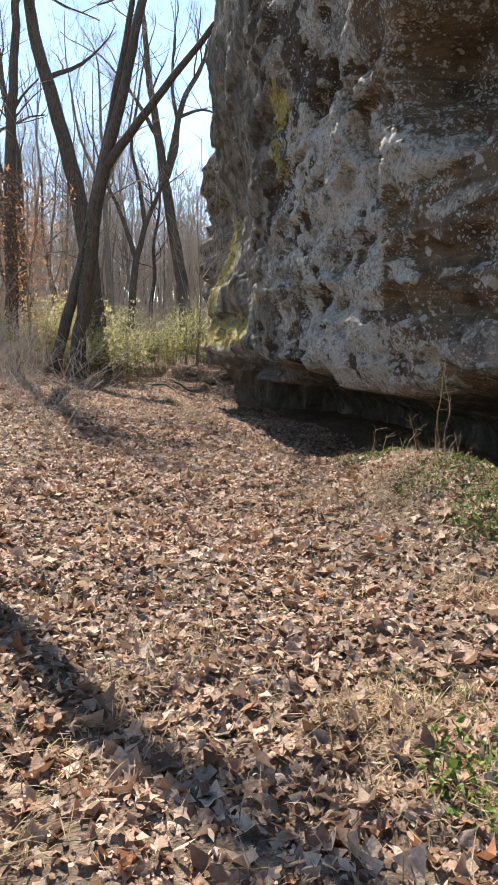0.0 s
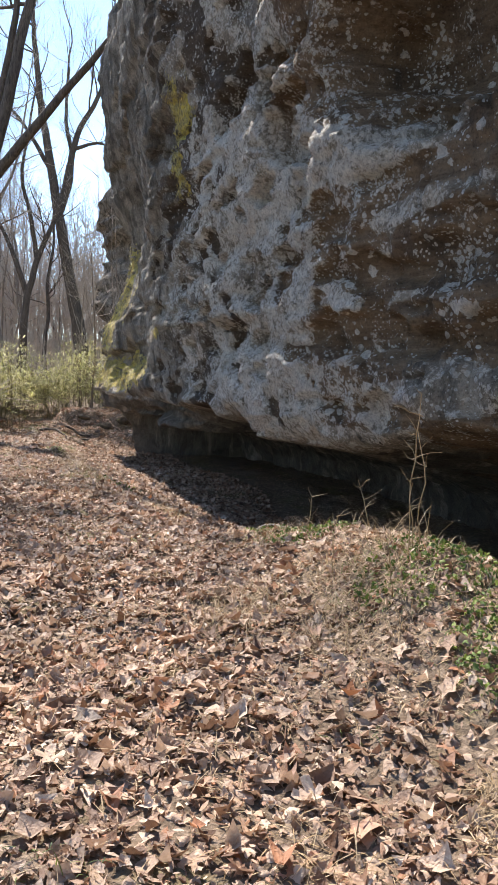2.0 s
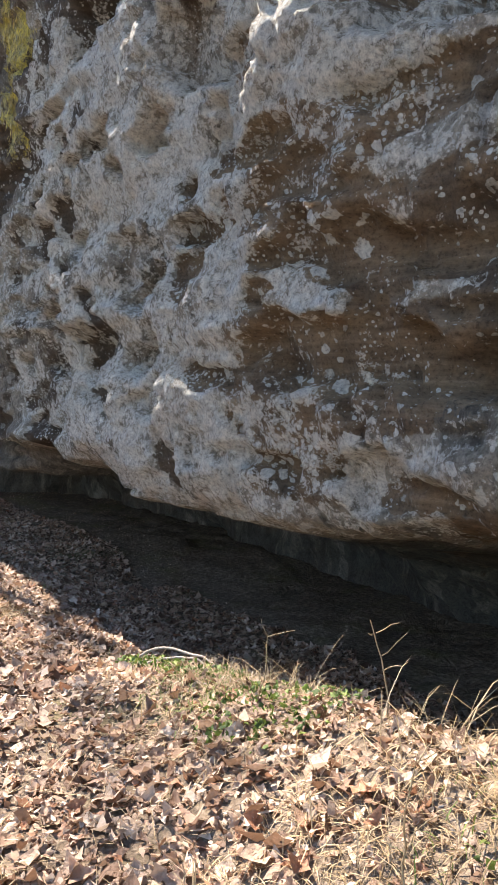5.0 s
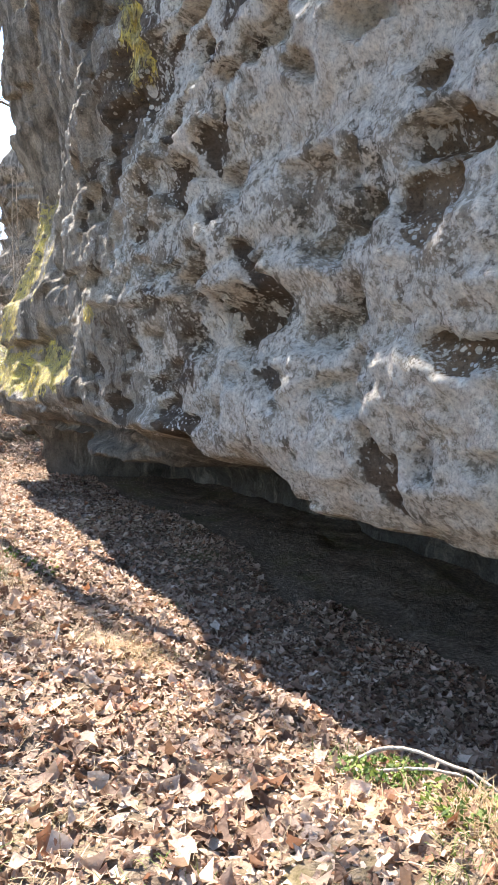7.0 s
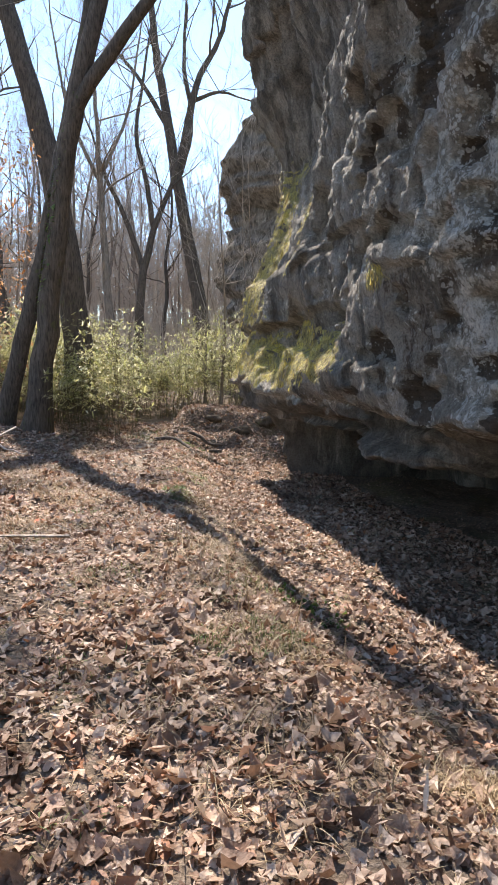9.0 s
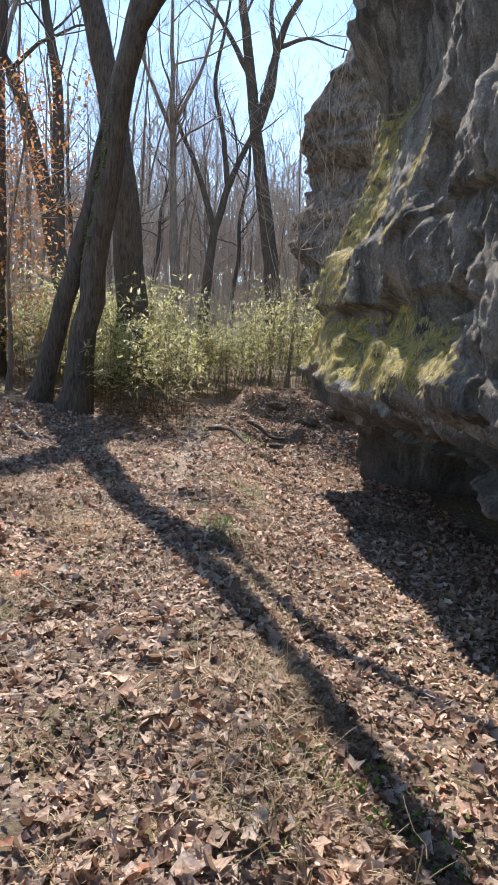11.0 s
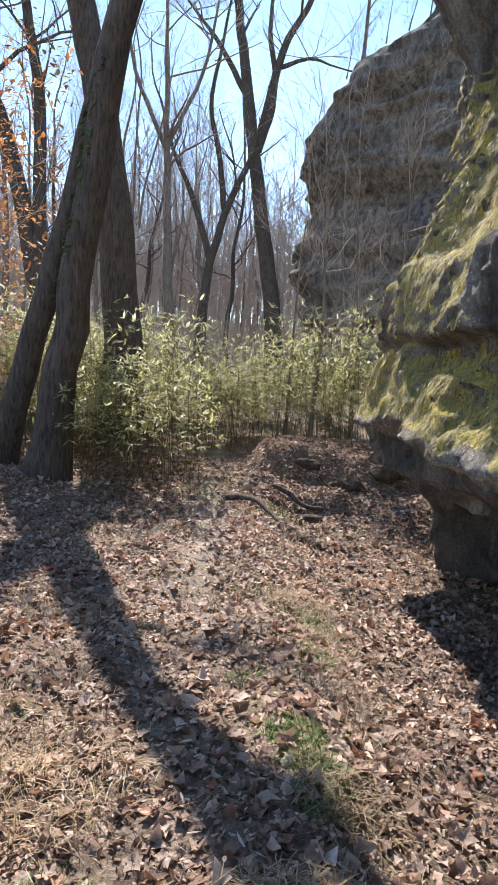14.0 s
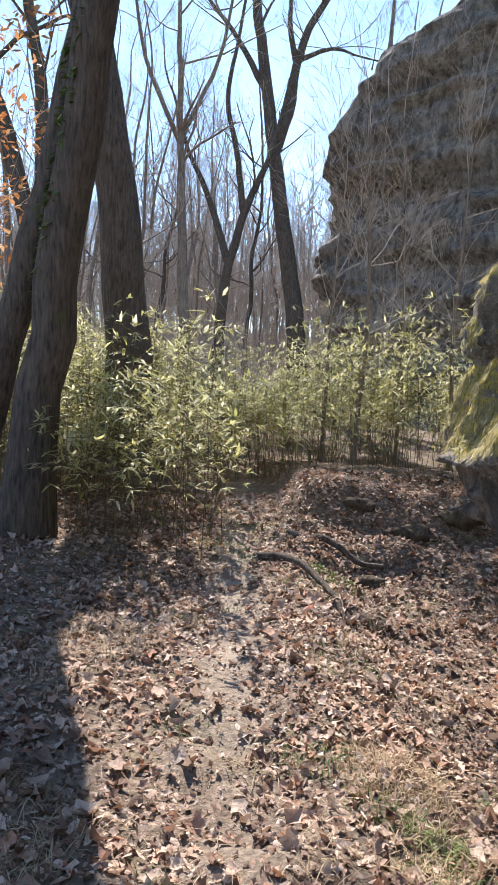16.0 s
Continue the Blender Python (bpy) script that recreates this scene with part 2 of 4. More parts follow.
CANE_LEAF = leaf_material("cane_leaf", [(0.0, (0.24, 0.25, 0.08)), (0.35, (0.52, 0.52, 0.19)), (0.7, (0.72, 0.68, 0.33)), (1.0, (0.84, 0.81, 0.60))], transl=0.5)
CANE_STEM = bark_material("cane_stem", (0.09, 0.075, 0.04), (0.20, 0.165, 0.09))
MOSS = leaf_material("moss_strand", [(0.0, (0.20, 0.175, 0.09)), (0.35, (0.42, 0.365, 0.19)), (0.7, (0.60, 0.50, 0.22)), (1.0, (0.72, 0.58, 0.14))], transl=0.3)
RED_LEAF = leaf_material("red_leaf", [(0.0, (0.45, 0.09, 0.03)), (1.0, (0.55, 0.15, 0.05))])
ORANGE = leaf_material("orange_beech_leaf", [(0.0, (0.34, 0.13, 0.04)), (0.5, (0.50, 0.23, 0.08)), (1.0, (0.60, 0.36, 0.18))], transl=0.4)
CLOD = bark_material("mossy_earth", (0.035, 0.026, 0.018), (0.12, 0.09, 0.06), 0.9)
BARK = bark_material("dark_bark", (0.04, 0.031, 0.024), (0.15, 0.12, 0.095), 0.5)
BARK_PALE = bark_material("grey_bark", (0.11, 0.086, 0.066), (0.30, 0.24, 0.19))
TWIG = bark_material("twig_bark", (0.26, 0.215, 0.175), (0.56, 0.48, 0.40))


# ---------------------------------------------------------------- mesh helpers
def mesh_of(name, verts, faces, mats, smooth_faces=True):
    """A mesh from vertex and face arrays (all faces with one count of corners, or a list of such arrays)."""
    me = bpy.data.meshes.new(name)
    groups = faces if isinstance(faces, list) else [faces]
    groups = [np.asarray(g, np.int32) for g in groups if len(g)]
    verts = np.asarray(verts, np.float32)
    loops = np.concatenate([g.ravel() for g in groups])
    counts = np.concatenate([np.full(len(g), g.shape[1], np.int32) for g in groups])
    me.vertices.add(len(verts))
    me.vertices.foreach_set("co", verts.ravel())
    me.loops.add(len(loops))
    me.loops.foreach_set("vertex_index", loops)
    me.polygons.add(len(counts))
    me.polygons.foreach_set("loop_start", np.concatenate([[0], np.cumsum(counts)[:-1]]).astype(np.int32))
    me.polygons.foreach_set("loop_total", counts)
    me.polygons.foreach_set("use_smooth", np.full(len(counts), smooth_faces))
    for mt in mats if isinstance(mats, (list, tuple)) else [mats]:
        me.materials.append(mt)
    me.update(calc_edges=True)
    return me


def attribute(me, name, values):
    a = me.attributes.new(name, "FLOAT", "POINT")
    a.data.foreach_set("value", np.asarray(values, np.float32).ravel())


def grid_faces(rows, cols):
    i = np.arange(rows * cols).reshape(rows, cols)
    return np.stack([i[:-1, :-1], i[:-1, 1:], i[1:, 1:], i[1:, :-1]], -1).reshape(-1, 4)


class Tubes:
    """Gathers tapered tubes into one mesh."""

    def __init__(self):
        self.v, self.f, self.n = [], [], 0

    def add(self, pts, radii, sides=6):
        pts = np.asarray(pts, float)
        k = len(pts)
        tan = np.gradient(pts, axis=0)
        tan /= np.linalg.norm(tan, axis=1, keepdims=True) + 1e-9
        ref = np.where(np.abs(tan[:, 2:3]) > 0.9, np.array([[1.0, 0, 0]]), np.array([[0, 0, 1.0]]))
        if np.abs(tan[:, 2]).max() > 0.75:
            ref = np.tile([[1.0, 0.13, 0]], (k, 1))
        a = np.cross(tan, ref)
        a /= np.linalg.norm(a, axis=1, keepdims=True) + 1e-9
        b = np.cross(tan, a)
        ang = np.arange(sides) * 2 * math.pi / sides
        ring = a[:, None, :] * np.cos(ang)[None, :, None] + b[:, None, :] * np.sin(ang)[None, :, None]
        v = pts[:, None, :] + ring * np.asarray(radii, float).reshape(-1, 1, 1)
        idx = np.arange(k * sides).reshape(k, sides) + self.n
        nxt = np.roll(idx, -1, axis=1)
        self.f.append(np.stack([idx[:-1], nxt[:-1], nxt[1:], idx[1:]], -1).reshape(-1, 4))
        self.v.append(v.reshape(-1, 3))
        self.n += k * sides

    def mesh(self, name, mat):
        return mesh_of(name, np.concatenate(self.v), np.concatenate(self.f), mat)


def part_mesh(name, me, parent, label=""):
    ob = new(name, me)
    ob.parent = parent
    return tagged(ob, label)


# ---------------------------------------------------------------- the lie of the land
PATH_Y = [-30, 0, 5, 8, 11.4, 16.4, 22, 25, 40, 90]
PATH_X = [1.5, 0.42, 0.38, -0.3, -0.82, -2.3, -3.1, -3.6, -5.5, -9]
FACE_Y = [-40, -8, 0, 3, 6, 9, 10, 11, 12, 13.4, 15, 16.8, 19, 21, 22.6, 23.6, 24.6, 25.4]
FACE_X = [19, 8.0, 5.2, 4.1, 3.0, 2.03, 1.79, 1.54, 1.26, 0.87, 0.37, -0.15, -0.76, -1.30, -1.58, -1.4, 0.2, 6.0]


def ground_z(x, y, rough=True):
    x, y = np.asarray(x, float), np.asarray(y, float)
    u = x - np.interp(y, PATH_Y, PATH_X)
    z = np.interp(y, [-10, 0, 5, 10, 12, 14, 17, 20, 22, 25, 40, 60, 90, 200, 900], [-0.04, -0.04, -0.05, -0.02, 0.05, 0.05, 0.08, 0, 0.03, 0.12, 0.5, 1.4, 4.0, 13, 20])
    z = z + 0.13 * np.clip(-u - 0.7, 0, 5) + 0.03 * np.clip(-u - 6, 0, 30)
    # grassy mound beside the recess
    z = z + 0.42 * np.exp(-((x - 2.0 + 0.12 * (y - 6.8)) / 0.6) ** 2 - ((y - 6.6) / 2.1) ** 2)
    # leaf-filled gully along the foot of the rock
    along = smooth(8.5, 12, y) * (1 - smooth(23.6, 25.6, y))
    z = z - along * 0.36 * smooth(0.45, 1.5, u)
    # floor of the recess
    w = x - np.interp(y, FACE_Y, FACE_X)
    inside = smooth(-0.9, 1.2, w) * (1 - smooth(23.5, 25, y))
    z = z - 0.45 * inside * (1 - 0.6 * smooth(13, 18, y))
    # low bank closing the gully
    z = z + 0.42 * smooth(25.2, 25.75, y + 0.35 * vnoise(x * 1.3, y * 0.6, x * 0, 8)) * (1 - smooth(27, 31, y)) * smooth(0.35, 0.9, u)
    for hx, hy, hr in ((-2.6, 24.2, 0.42), (-2.15, 22.7, 0.34), (-1.9, 24.6, 0.5), (-2.9, 25.0, 0.3)):
        z = z + 0.11 * (1 - smooth(0.45, 1.0, np.hypot(x - hx, (y - hy) * 1.3) / hr))
    if rough:
        near = 1 - smooth(40, 120, np.hypot(x, y - 12))
        z = z + near * (0.05 * fbm(x * 0.8, y * 0.8, 0.0 * x, 3, 5) + 0.027 * fbm(x * 4, y * 4, 0.0 * x, 3, 9))
    return z


def spread(lo, hi, fine_lo, fine_hi, fine, coarse_growth=1.22):
    mid = list(np.arange(fine_lo, fine_hi, fine))
    up, step = [mid[-1]], fine
    while up[-1] < hi:
        step *= coarse_growth
        up.append(up[-1] + step)
    down, step = [mid[0]], fine
    while down[-1] > lo:
        step *= coarse_growth
        down.append(down[-1] - step)
    return np.array(down[:0:-1] + mid + up[1:])


gx = spread(-900, 900, -7, 6, 0.07)
gy = spread(-900, 900, -1, 27, 0.07)
GX, GY = np.meshgrid(gx, gy)
GZ = ground_z(GX, GY)
ground_me = mesh_of("ground", np.stack([GX, GY, GZ], -1).reshape(-1, 3), grid_faces(len(gy), len(gx)), SOIL)
GU = GX - np.interp(GY, PATH_Y, PATH_X)
worn = 0.4 + 0.6 * smooth(-0.25, 0.35, fbm(GX * 1.4, GY * 0.8, GX * 0, 3, 33))
bare = worn * smooth(17.0, 20.5, GY) * (1 - smooth(26, 30, GY)) * np.exp(-((GU + 0.08) / 0.24) ** 2) * 0.9
attribute(ground_me, "bare", np.clip(bare + 0.25 * fbm(GX * 3, GY * 3, GX * 0, 3, 21) * (bare > 0.15), 0, 1))
ground = tagged(new("ground", ground_me), "leaf-strewn woodland floor with a narrow trodden earth path", "ground", kind="structure")


# ---------------------------------------------------------------- the rock face
def resample(px, py, step):
    px, py = np.asarray(px, float), np.asarray(py, float)
    s = np.concatenate([[0], np.cumsum(np.hypot(np.diff(px), np.diff(py)))])
    q = np.arange(0, s[-1], 0.25)
    x, y = np.interp(q, s, px), np.interp(q, s, py)
    kern = np.ones(7) / 7
    xs, ys = np.convolve(np.pad(x, 3, "edge"), kern, "valid"), np.convolve(np.pad(y, 3, "edge"), kern, "valid")
    t = [0.0]
    while t[-1] < q[-1]:
        yy = np.interp(t[-1], q, ys)
        t.append(t[-1] + (step if 4.5 < yy < 24.5 else step * 5))
    t = np.array(t)
    x, y = np.interp(t, q, xs), np.interp(t, q, ys)
    tx, ty = np.gradient(x, t), np.gradient(y, t)
    k2 = np.ones(9) / 9
    tx = np.convolve(np.pad(tx, 4, "edge"), k2, "valid")
    ty = np.convolve(np.pad(ty, 4, "edge"), k2, "valid")
    ln = np.hypot(tx, ty)
    return x, y, -ty / ln, tx / ln


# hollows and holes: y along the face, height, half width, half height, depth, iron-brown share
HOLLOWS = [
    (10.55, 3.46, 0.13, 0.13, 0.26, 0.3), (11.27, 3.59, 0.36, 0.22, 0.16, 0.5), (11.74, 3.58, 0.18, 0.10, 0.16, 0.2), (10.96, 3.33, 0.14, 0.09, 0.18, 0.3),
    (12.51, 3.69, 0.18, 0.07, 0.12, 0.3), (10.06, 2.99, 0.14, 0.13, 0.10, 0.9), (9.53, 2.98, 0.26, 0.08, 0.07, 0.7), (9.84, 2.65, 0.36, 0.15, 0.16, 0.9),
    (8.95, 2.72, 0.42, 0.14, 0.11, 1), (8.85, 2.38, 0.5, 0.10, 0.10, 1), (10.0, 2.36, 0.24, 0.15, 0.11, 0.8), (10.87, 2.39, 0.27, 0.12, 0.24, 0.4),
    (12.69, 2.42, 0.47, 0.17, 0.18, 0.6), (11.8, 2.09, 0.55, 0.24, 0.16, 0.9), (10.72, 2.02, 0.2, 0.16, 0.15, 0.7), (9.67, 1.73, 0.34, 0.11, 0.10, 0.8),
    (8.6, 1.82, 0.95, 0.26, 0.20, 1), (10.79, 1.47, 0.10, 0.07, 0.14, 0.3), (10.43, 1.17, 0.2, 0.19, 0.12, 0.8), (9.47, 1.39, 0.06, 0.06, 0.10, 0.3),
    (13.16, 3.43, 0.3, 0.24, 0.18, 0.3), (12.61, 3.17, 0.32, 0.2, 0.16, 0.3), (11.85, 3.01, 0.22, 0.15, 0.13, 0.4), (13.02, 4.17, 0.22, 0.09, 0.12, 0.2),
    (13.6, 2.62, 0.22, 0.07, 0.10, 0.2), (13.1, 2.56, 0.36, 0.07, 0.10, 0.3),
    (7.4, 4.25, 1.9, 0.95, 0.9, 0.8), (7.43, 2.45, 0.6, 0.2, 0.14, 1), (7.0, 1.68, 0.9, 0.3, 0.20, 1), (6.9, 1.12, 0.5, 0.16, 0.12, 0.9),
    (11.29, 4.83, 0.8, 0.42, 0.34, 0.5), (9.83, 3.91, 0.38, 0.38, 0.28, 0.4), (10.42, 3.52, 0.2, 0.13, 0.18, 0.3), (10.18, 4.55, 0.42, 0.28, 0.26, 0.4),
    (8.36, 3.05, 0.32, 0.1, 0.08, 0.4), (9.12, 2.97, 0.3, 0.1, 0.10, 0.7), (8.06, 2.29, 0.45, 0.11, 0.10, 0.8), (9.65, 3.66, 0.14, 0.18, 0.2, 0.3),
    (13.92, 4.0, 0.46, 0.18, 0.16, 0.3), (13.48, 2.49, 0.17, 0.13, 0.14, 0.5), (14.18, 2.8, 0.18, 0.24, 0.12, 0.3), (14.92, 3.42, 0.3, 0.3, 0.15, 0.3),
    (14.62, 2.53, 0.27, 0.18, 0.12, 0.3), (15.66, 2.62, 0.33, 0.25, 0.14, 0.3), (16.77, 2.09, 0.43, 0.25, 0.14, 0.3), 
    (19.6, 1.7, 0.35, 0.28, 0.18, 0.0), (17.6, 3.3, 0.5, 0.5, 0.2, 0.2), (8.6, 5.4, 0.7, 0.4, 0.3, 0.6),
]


def build_cliff():
    x, y, nx, ny = resample(FACE_X, FACE_Y, 0.03)
    lip = np.interp(y, [-8, 6, 7.4, 8.9, 9.9, 11.1, 12, 13.3, 16.8, 20, 22.5, 25], [1.0, 1.0, 0.96, 0.9, 0.78, 0.8, 0.92, 1.05, 1.12, 1.2, 1.3, 1.2])
    lip = lip + 0.06 * fbm(y * 1.1, y * 0 + 3.3, y * 0, 4, 40)
    prof_z = [-2.2, -1.2, -0.75, -0.4, -0.16, -0.05, 0.0, 0.1, 0.3, 1.0, 2.5, 4.0, 6.0, 8.0, 9.6, 10.2, 10.5, 10.7, 10.9]
    prof_o = [-4.2, -4.0, -3.3, -2.2, -0.95, -0.3, -0.1, 0.0, 0.04, 0.06, 0, 0, 0, -0.1, -0.5, -1.4, -3.5, -9, -16]
    step = [0.10, 0.07, 0.05, 0.04, 0.035, 0.03, 0.03, 0.03, 0.03, 0.03, 0.03, 0.036, 0.06, 0.1, 0.15, 0.4, 1.0, 2.0]
    zr, orr = [], []
    for i in range(len(prof_z) - 1):
        d = math.hypot(prof_z[i + 1] - prof_z[i], prof_o[i + 1] - prof_o[i])
        k = max(2, int(d / step[i]))
        for j in range(k):
            zr.append(prof_z[i] + (prof_z[i + 1] - prof_z[i]) * j / k)
            orr.append(prof_o[i] + (prof_o[i + 1] - prof_o[i]) * j / k)
    zr, orr = np.array(zr), np.array(orr)
    for _ in range(2):
        orr[2:-2] = (orr[:-4] + orr[1:-3] + orr[2:-2] + orr[3:-1] + orr[4:]) / 5
    Z = lip[None, :] + zr[:, None]
    Y, X = np.broadcast_to(y, Z.shape), np.broadcast_to(x, Z.shape)
    O = np.broadcast_to(orr[:, None], Z.shape).copy()
    # the undercut grows a little shallower towards the prow
    O = np.where(zr[:, None] < 0.1, O * (1 - 0.75 * smooth(21.6, 22.8, Y)), O)
    # a layered brown band hangs below the lip further along
    band = smooth(13.2, 15.5, Y)
    hang = smooth(-0.50, -0.42, zr)[:, None] * (zr[:, None] < 0.02) * band
    O = O * (1 - hang) + hang * np.minimum(-0.12, -0.22 + 0.5 * zr[:, None] + 0.22 * vnoise(X * 0.4, Y * 0.4, Z * 7, 88))
    # the face leans out upwards; the prow falls back and then overhangs
    lean = (0.13 - 0.025 * smooth(9.0, 11.0, Y)) * np.clip(Z - 1.0, 0, 6)
    back = np.interp(Z + 0.12 * fbm(X * 0.8, Y * 0.8, Z * 0.2, 3, 83), [0, 1.3, 2.15, 2.24, 2.85, 2.98, 4.5, 4.7, 5.3, 6.2, 7.4, 10], [0, 0, -0.36, -0.22, -0.26, -0.42, -0.98, -1.02, -0.85, -0.45, -0.2, 0.1])
    pr = smooth(14.0, 20.5, Y)
    O = O + lean * (1 - pr) + back * pr
    above = smooth(-0.1, 0.3, zr)[:, None] * np.ones_like(Z)
    plain_o = O.copy()
    # broad swells, ribs and ledges
    O = O + above * 0.10 * (1 - 0.4 * pr) * fbm(X * 0.55, Y * 0.55, Z * 0.75, 3, 11)
    warp = 0.25 * fbm(X * 0.7, Y * 0.7, Z * 0.3, 2, 15)
    ribs = 1 - np.abs(fbm(X * 1.5 + warp, Y * 1.5 + warp, Z * 0.55, 3, 17))
    O = O + above * 0.08 * (1 - 0.7 * pr) * (ribs - 0.7)
    # sharp-crested ribs run down the prow
    crest = 1 - np.abs(fbm(X * 0.5 + Y * 1.15 + 0.25 * Z, Y * 0.3, Z * 0.3, 2, 87))
    O = O + above * pr * 0.34 * (crest - 0.75)
    beds = fbm(X * 0.25, Y * 0.25, (Z + warp * 0.35) * 2.6, 4, 23)
    O = O + 0.11 * (1 - 0.75 * pr) * beds * (0.55 + 0.45 * above)
    ledge = vnoise(X * 0.3, Y * 0.3, (Z + warp * 0.2) * 1.5, 29)
    O = O - above * 0.15 * smooth(0.28, 0.38, ledge)
    flutes = smooth(12.5, 14.5, Y) * (1 - smooth(18.5, 20, Y))
    O = O + above * flutes * 0.07 * fbm(X * 0.6 + Y * 2.6, Y * 0.4, Z * 0.45, 4, 47)
    # joint-bounded blocks with crisp edges
    cell = 3.2 * vnoise(X * 0.9, Y * 0.9, (Z + warp * 0.5) * 1.5, 67) + 0.25 * fbm(X * 3, Y * 3, Z * 3, 2, 69)
    whole = np.floor(cell)
    O = O + above * 0.045 * (1 - 0.35 * pr) * (whole + smooth(0.40, 0.60, cell - whole))
    # the main face stays flatter than the prow
    O = plain_o + (O - plain_o) * (0.58 + 0.42 * pr)
    # worn pits
    pits = np.zeros_like(O)
    iron = np.zeros_like(O)
    rng = np.random.default_rng(4)
    holes = list(HOLLOWS)
    for _ in range(420):
        yy, zz = rng.uniform(5, 16.5), rng.uniform(1.1, 7.5)
        if rng.random() < 0.5:
            r = rng.uniform(0.04, 0.11)
            holes.append((yy, zz, r * rng.uniform(0.7, 1.3), r * rng.uniform(0.8, 1.8), r * 0.9, 0.25))
        else:
            r = rng.uniform(0.1, 0.26)
            holes.append((yy, zz, r * rng.uniform(0.8, 1.8), r * rng.uniform(0.5, 1.1), r * 0.6, rng.choice([0.0, 0.5, 0.8])))
    zcol = Z
    jit_y = 0.22 * fbm(X * 2.4, Y * 2.4, Z * 2.4, 4, 51, 0.6)
    jit_z = 0.16 * fbm(X * 2.4, Y * 2.4, Z * 2.4, 4, 57, 0.6)
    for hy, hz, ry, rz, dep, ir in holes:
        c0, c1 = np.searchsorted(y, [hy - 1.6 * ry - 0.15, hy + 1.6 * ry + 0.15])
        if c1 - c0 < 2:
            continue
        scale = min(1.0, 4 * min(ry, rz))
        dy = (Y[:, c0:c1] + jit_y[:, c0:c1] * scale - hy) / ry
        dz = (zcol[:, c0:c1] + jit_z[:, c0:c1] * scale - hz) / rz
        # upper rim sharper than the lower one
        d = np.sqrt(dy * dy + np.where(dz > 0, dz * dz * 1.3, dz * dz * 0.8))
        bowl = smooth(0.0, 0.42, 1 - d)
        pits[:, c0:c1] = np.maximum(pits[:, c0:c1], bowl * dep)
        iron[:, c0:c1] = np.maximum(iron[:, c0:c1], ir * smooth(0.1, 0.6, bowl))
    O = O - pits * above
    calm = 1 - 0.35 * pr
    O = O + (1 - 0.75 * pr) * 0.03 * fbm(X * 2.4, Y * 2.4, Z * 3.2, 4, 31, 0.55) + calm * 0.032 * (0.5 - np.abs(fbm(X * 4.6, Y * 4.6, Z * 3.4, 4, 35, 0.62))) + 0.014 * (0.5 - np.abs(fbm(X * 11, Y * 11, Z * 8, 2, 36))) + 0.02 * fbm(X * 10, Y * 10, Z * 10, 2, 37)
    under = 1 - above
    O = O + under * 0.22 * fbm(X * 0.8, Y * 0.8, Z * 1.6, 4, 43)
    ZZ = Z + 0.03 * fbm(X * 2, Y * 2, Z * 2 + 7, 3, 61) + under * 0.05 * fbm(X * 3, Y * 3, Z * 3, 3, 63)
    V = np.stack([X + nx[None, :] * O, Y + ny[None, :] * O, ZZ], -1)
    me = mesh_of("rock_face", V.reshape(-1, 3), grid_faces(*Z.shape), ROCK)
    # masks: iron-brown rock, pale crusted rock, moss
    broad = fbm(X * 0.5, Y * 0.5, Z * 0.9, 3, 71)
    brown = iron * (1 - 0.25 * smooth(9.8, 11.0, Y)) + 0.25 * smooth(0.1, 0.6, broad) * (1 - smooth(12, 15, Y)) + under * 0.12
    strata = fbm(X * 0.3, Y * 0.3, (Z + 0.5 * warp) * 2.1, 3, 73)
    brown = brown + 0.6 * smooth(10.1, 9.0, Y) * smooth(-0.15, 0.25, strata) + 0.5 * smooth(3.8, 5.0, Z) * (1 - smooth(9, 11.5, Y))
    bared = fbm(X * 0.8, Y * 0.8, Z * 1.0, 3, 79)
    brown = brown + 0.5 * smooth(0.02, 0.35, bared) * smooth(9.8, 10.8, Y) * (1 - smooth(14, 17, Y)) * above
    attribute(me, "dark_brown", smooth(9.6, 10.8, Y))
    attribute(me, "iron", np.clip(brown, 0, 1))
    pale = (smooth(7.5, 9, Y) * (1 - smooth(12.5, 14.5, Y)) - 0.95 * smooth(13, 15.5, Y) - 0.7 * smooth(4.0, 5.5, Z)) * above * (1 - 0.6 * iron)
    # strongly negative below the lip, so the recess's shade is painted into its colour
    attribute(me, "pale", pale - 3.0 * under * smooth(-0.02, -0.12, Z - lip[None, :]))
    nor = np.empty(len(me.vertices) * 3, np.float32)
    me.vertices.foreach_get("normal", nor)
    up = nor.reshape(Z.shape + (3,))[..., 2]
    up = up * np.sign(np.median(up[-12:]))
    # moss hangs on what faces the sky and the light, and leaves the undersides bare
    ramp_face = smooth(-0.12, 0.30, up)
    foot = np.exp(-((Z - lip[None, :] - 0.45) / 0.5) ** 2) * smooth(15.6, 17.2, Y) * (0.35 + 0.65 * ramp_face)
    prow = smooth(18.6, 21.0, Y) * smooth(1.2, 1.5, Z) * (1 - smooth(4.6, 5.4, Z)) * ramp_face
    streak = 0.7 * smooth(17.0, 18.5, Y) * (1 - smooth(4.5, 5.5, Z)) * smooth(0.15, 0.6, fbm(X * 2, Y * 2, Z * 0.35, 3, 77)) * (0.3 + 0.7 * ramp_face)
    dabs = 0.7 * np.exp(-((Y - 15.2) / 0.45) ** 2 - ((Z - 2.3) / 0.14) ** 2)
    high = 0.75 * np.exp(-((Y - 13.5) / 0.5) ** 2 - ((Z - 5.2) / 0.7) ** 2) + 0.6 * np.exp(-((Y - 13.6) / 0.3) ** 2 - ((Z - 4.35) / 0.3) ** 2)
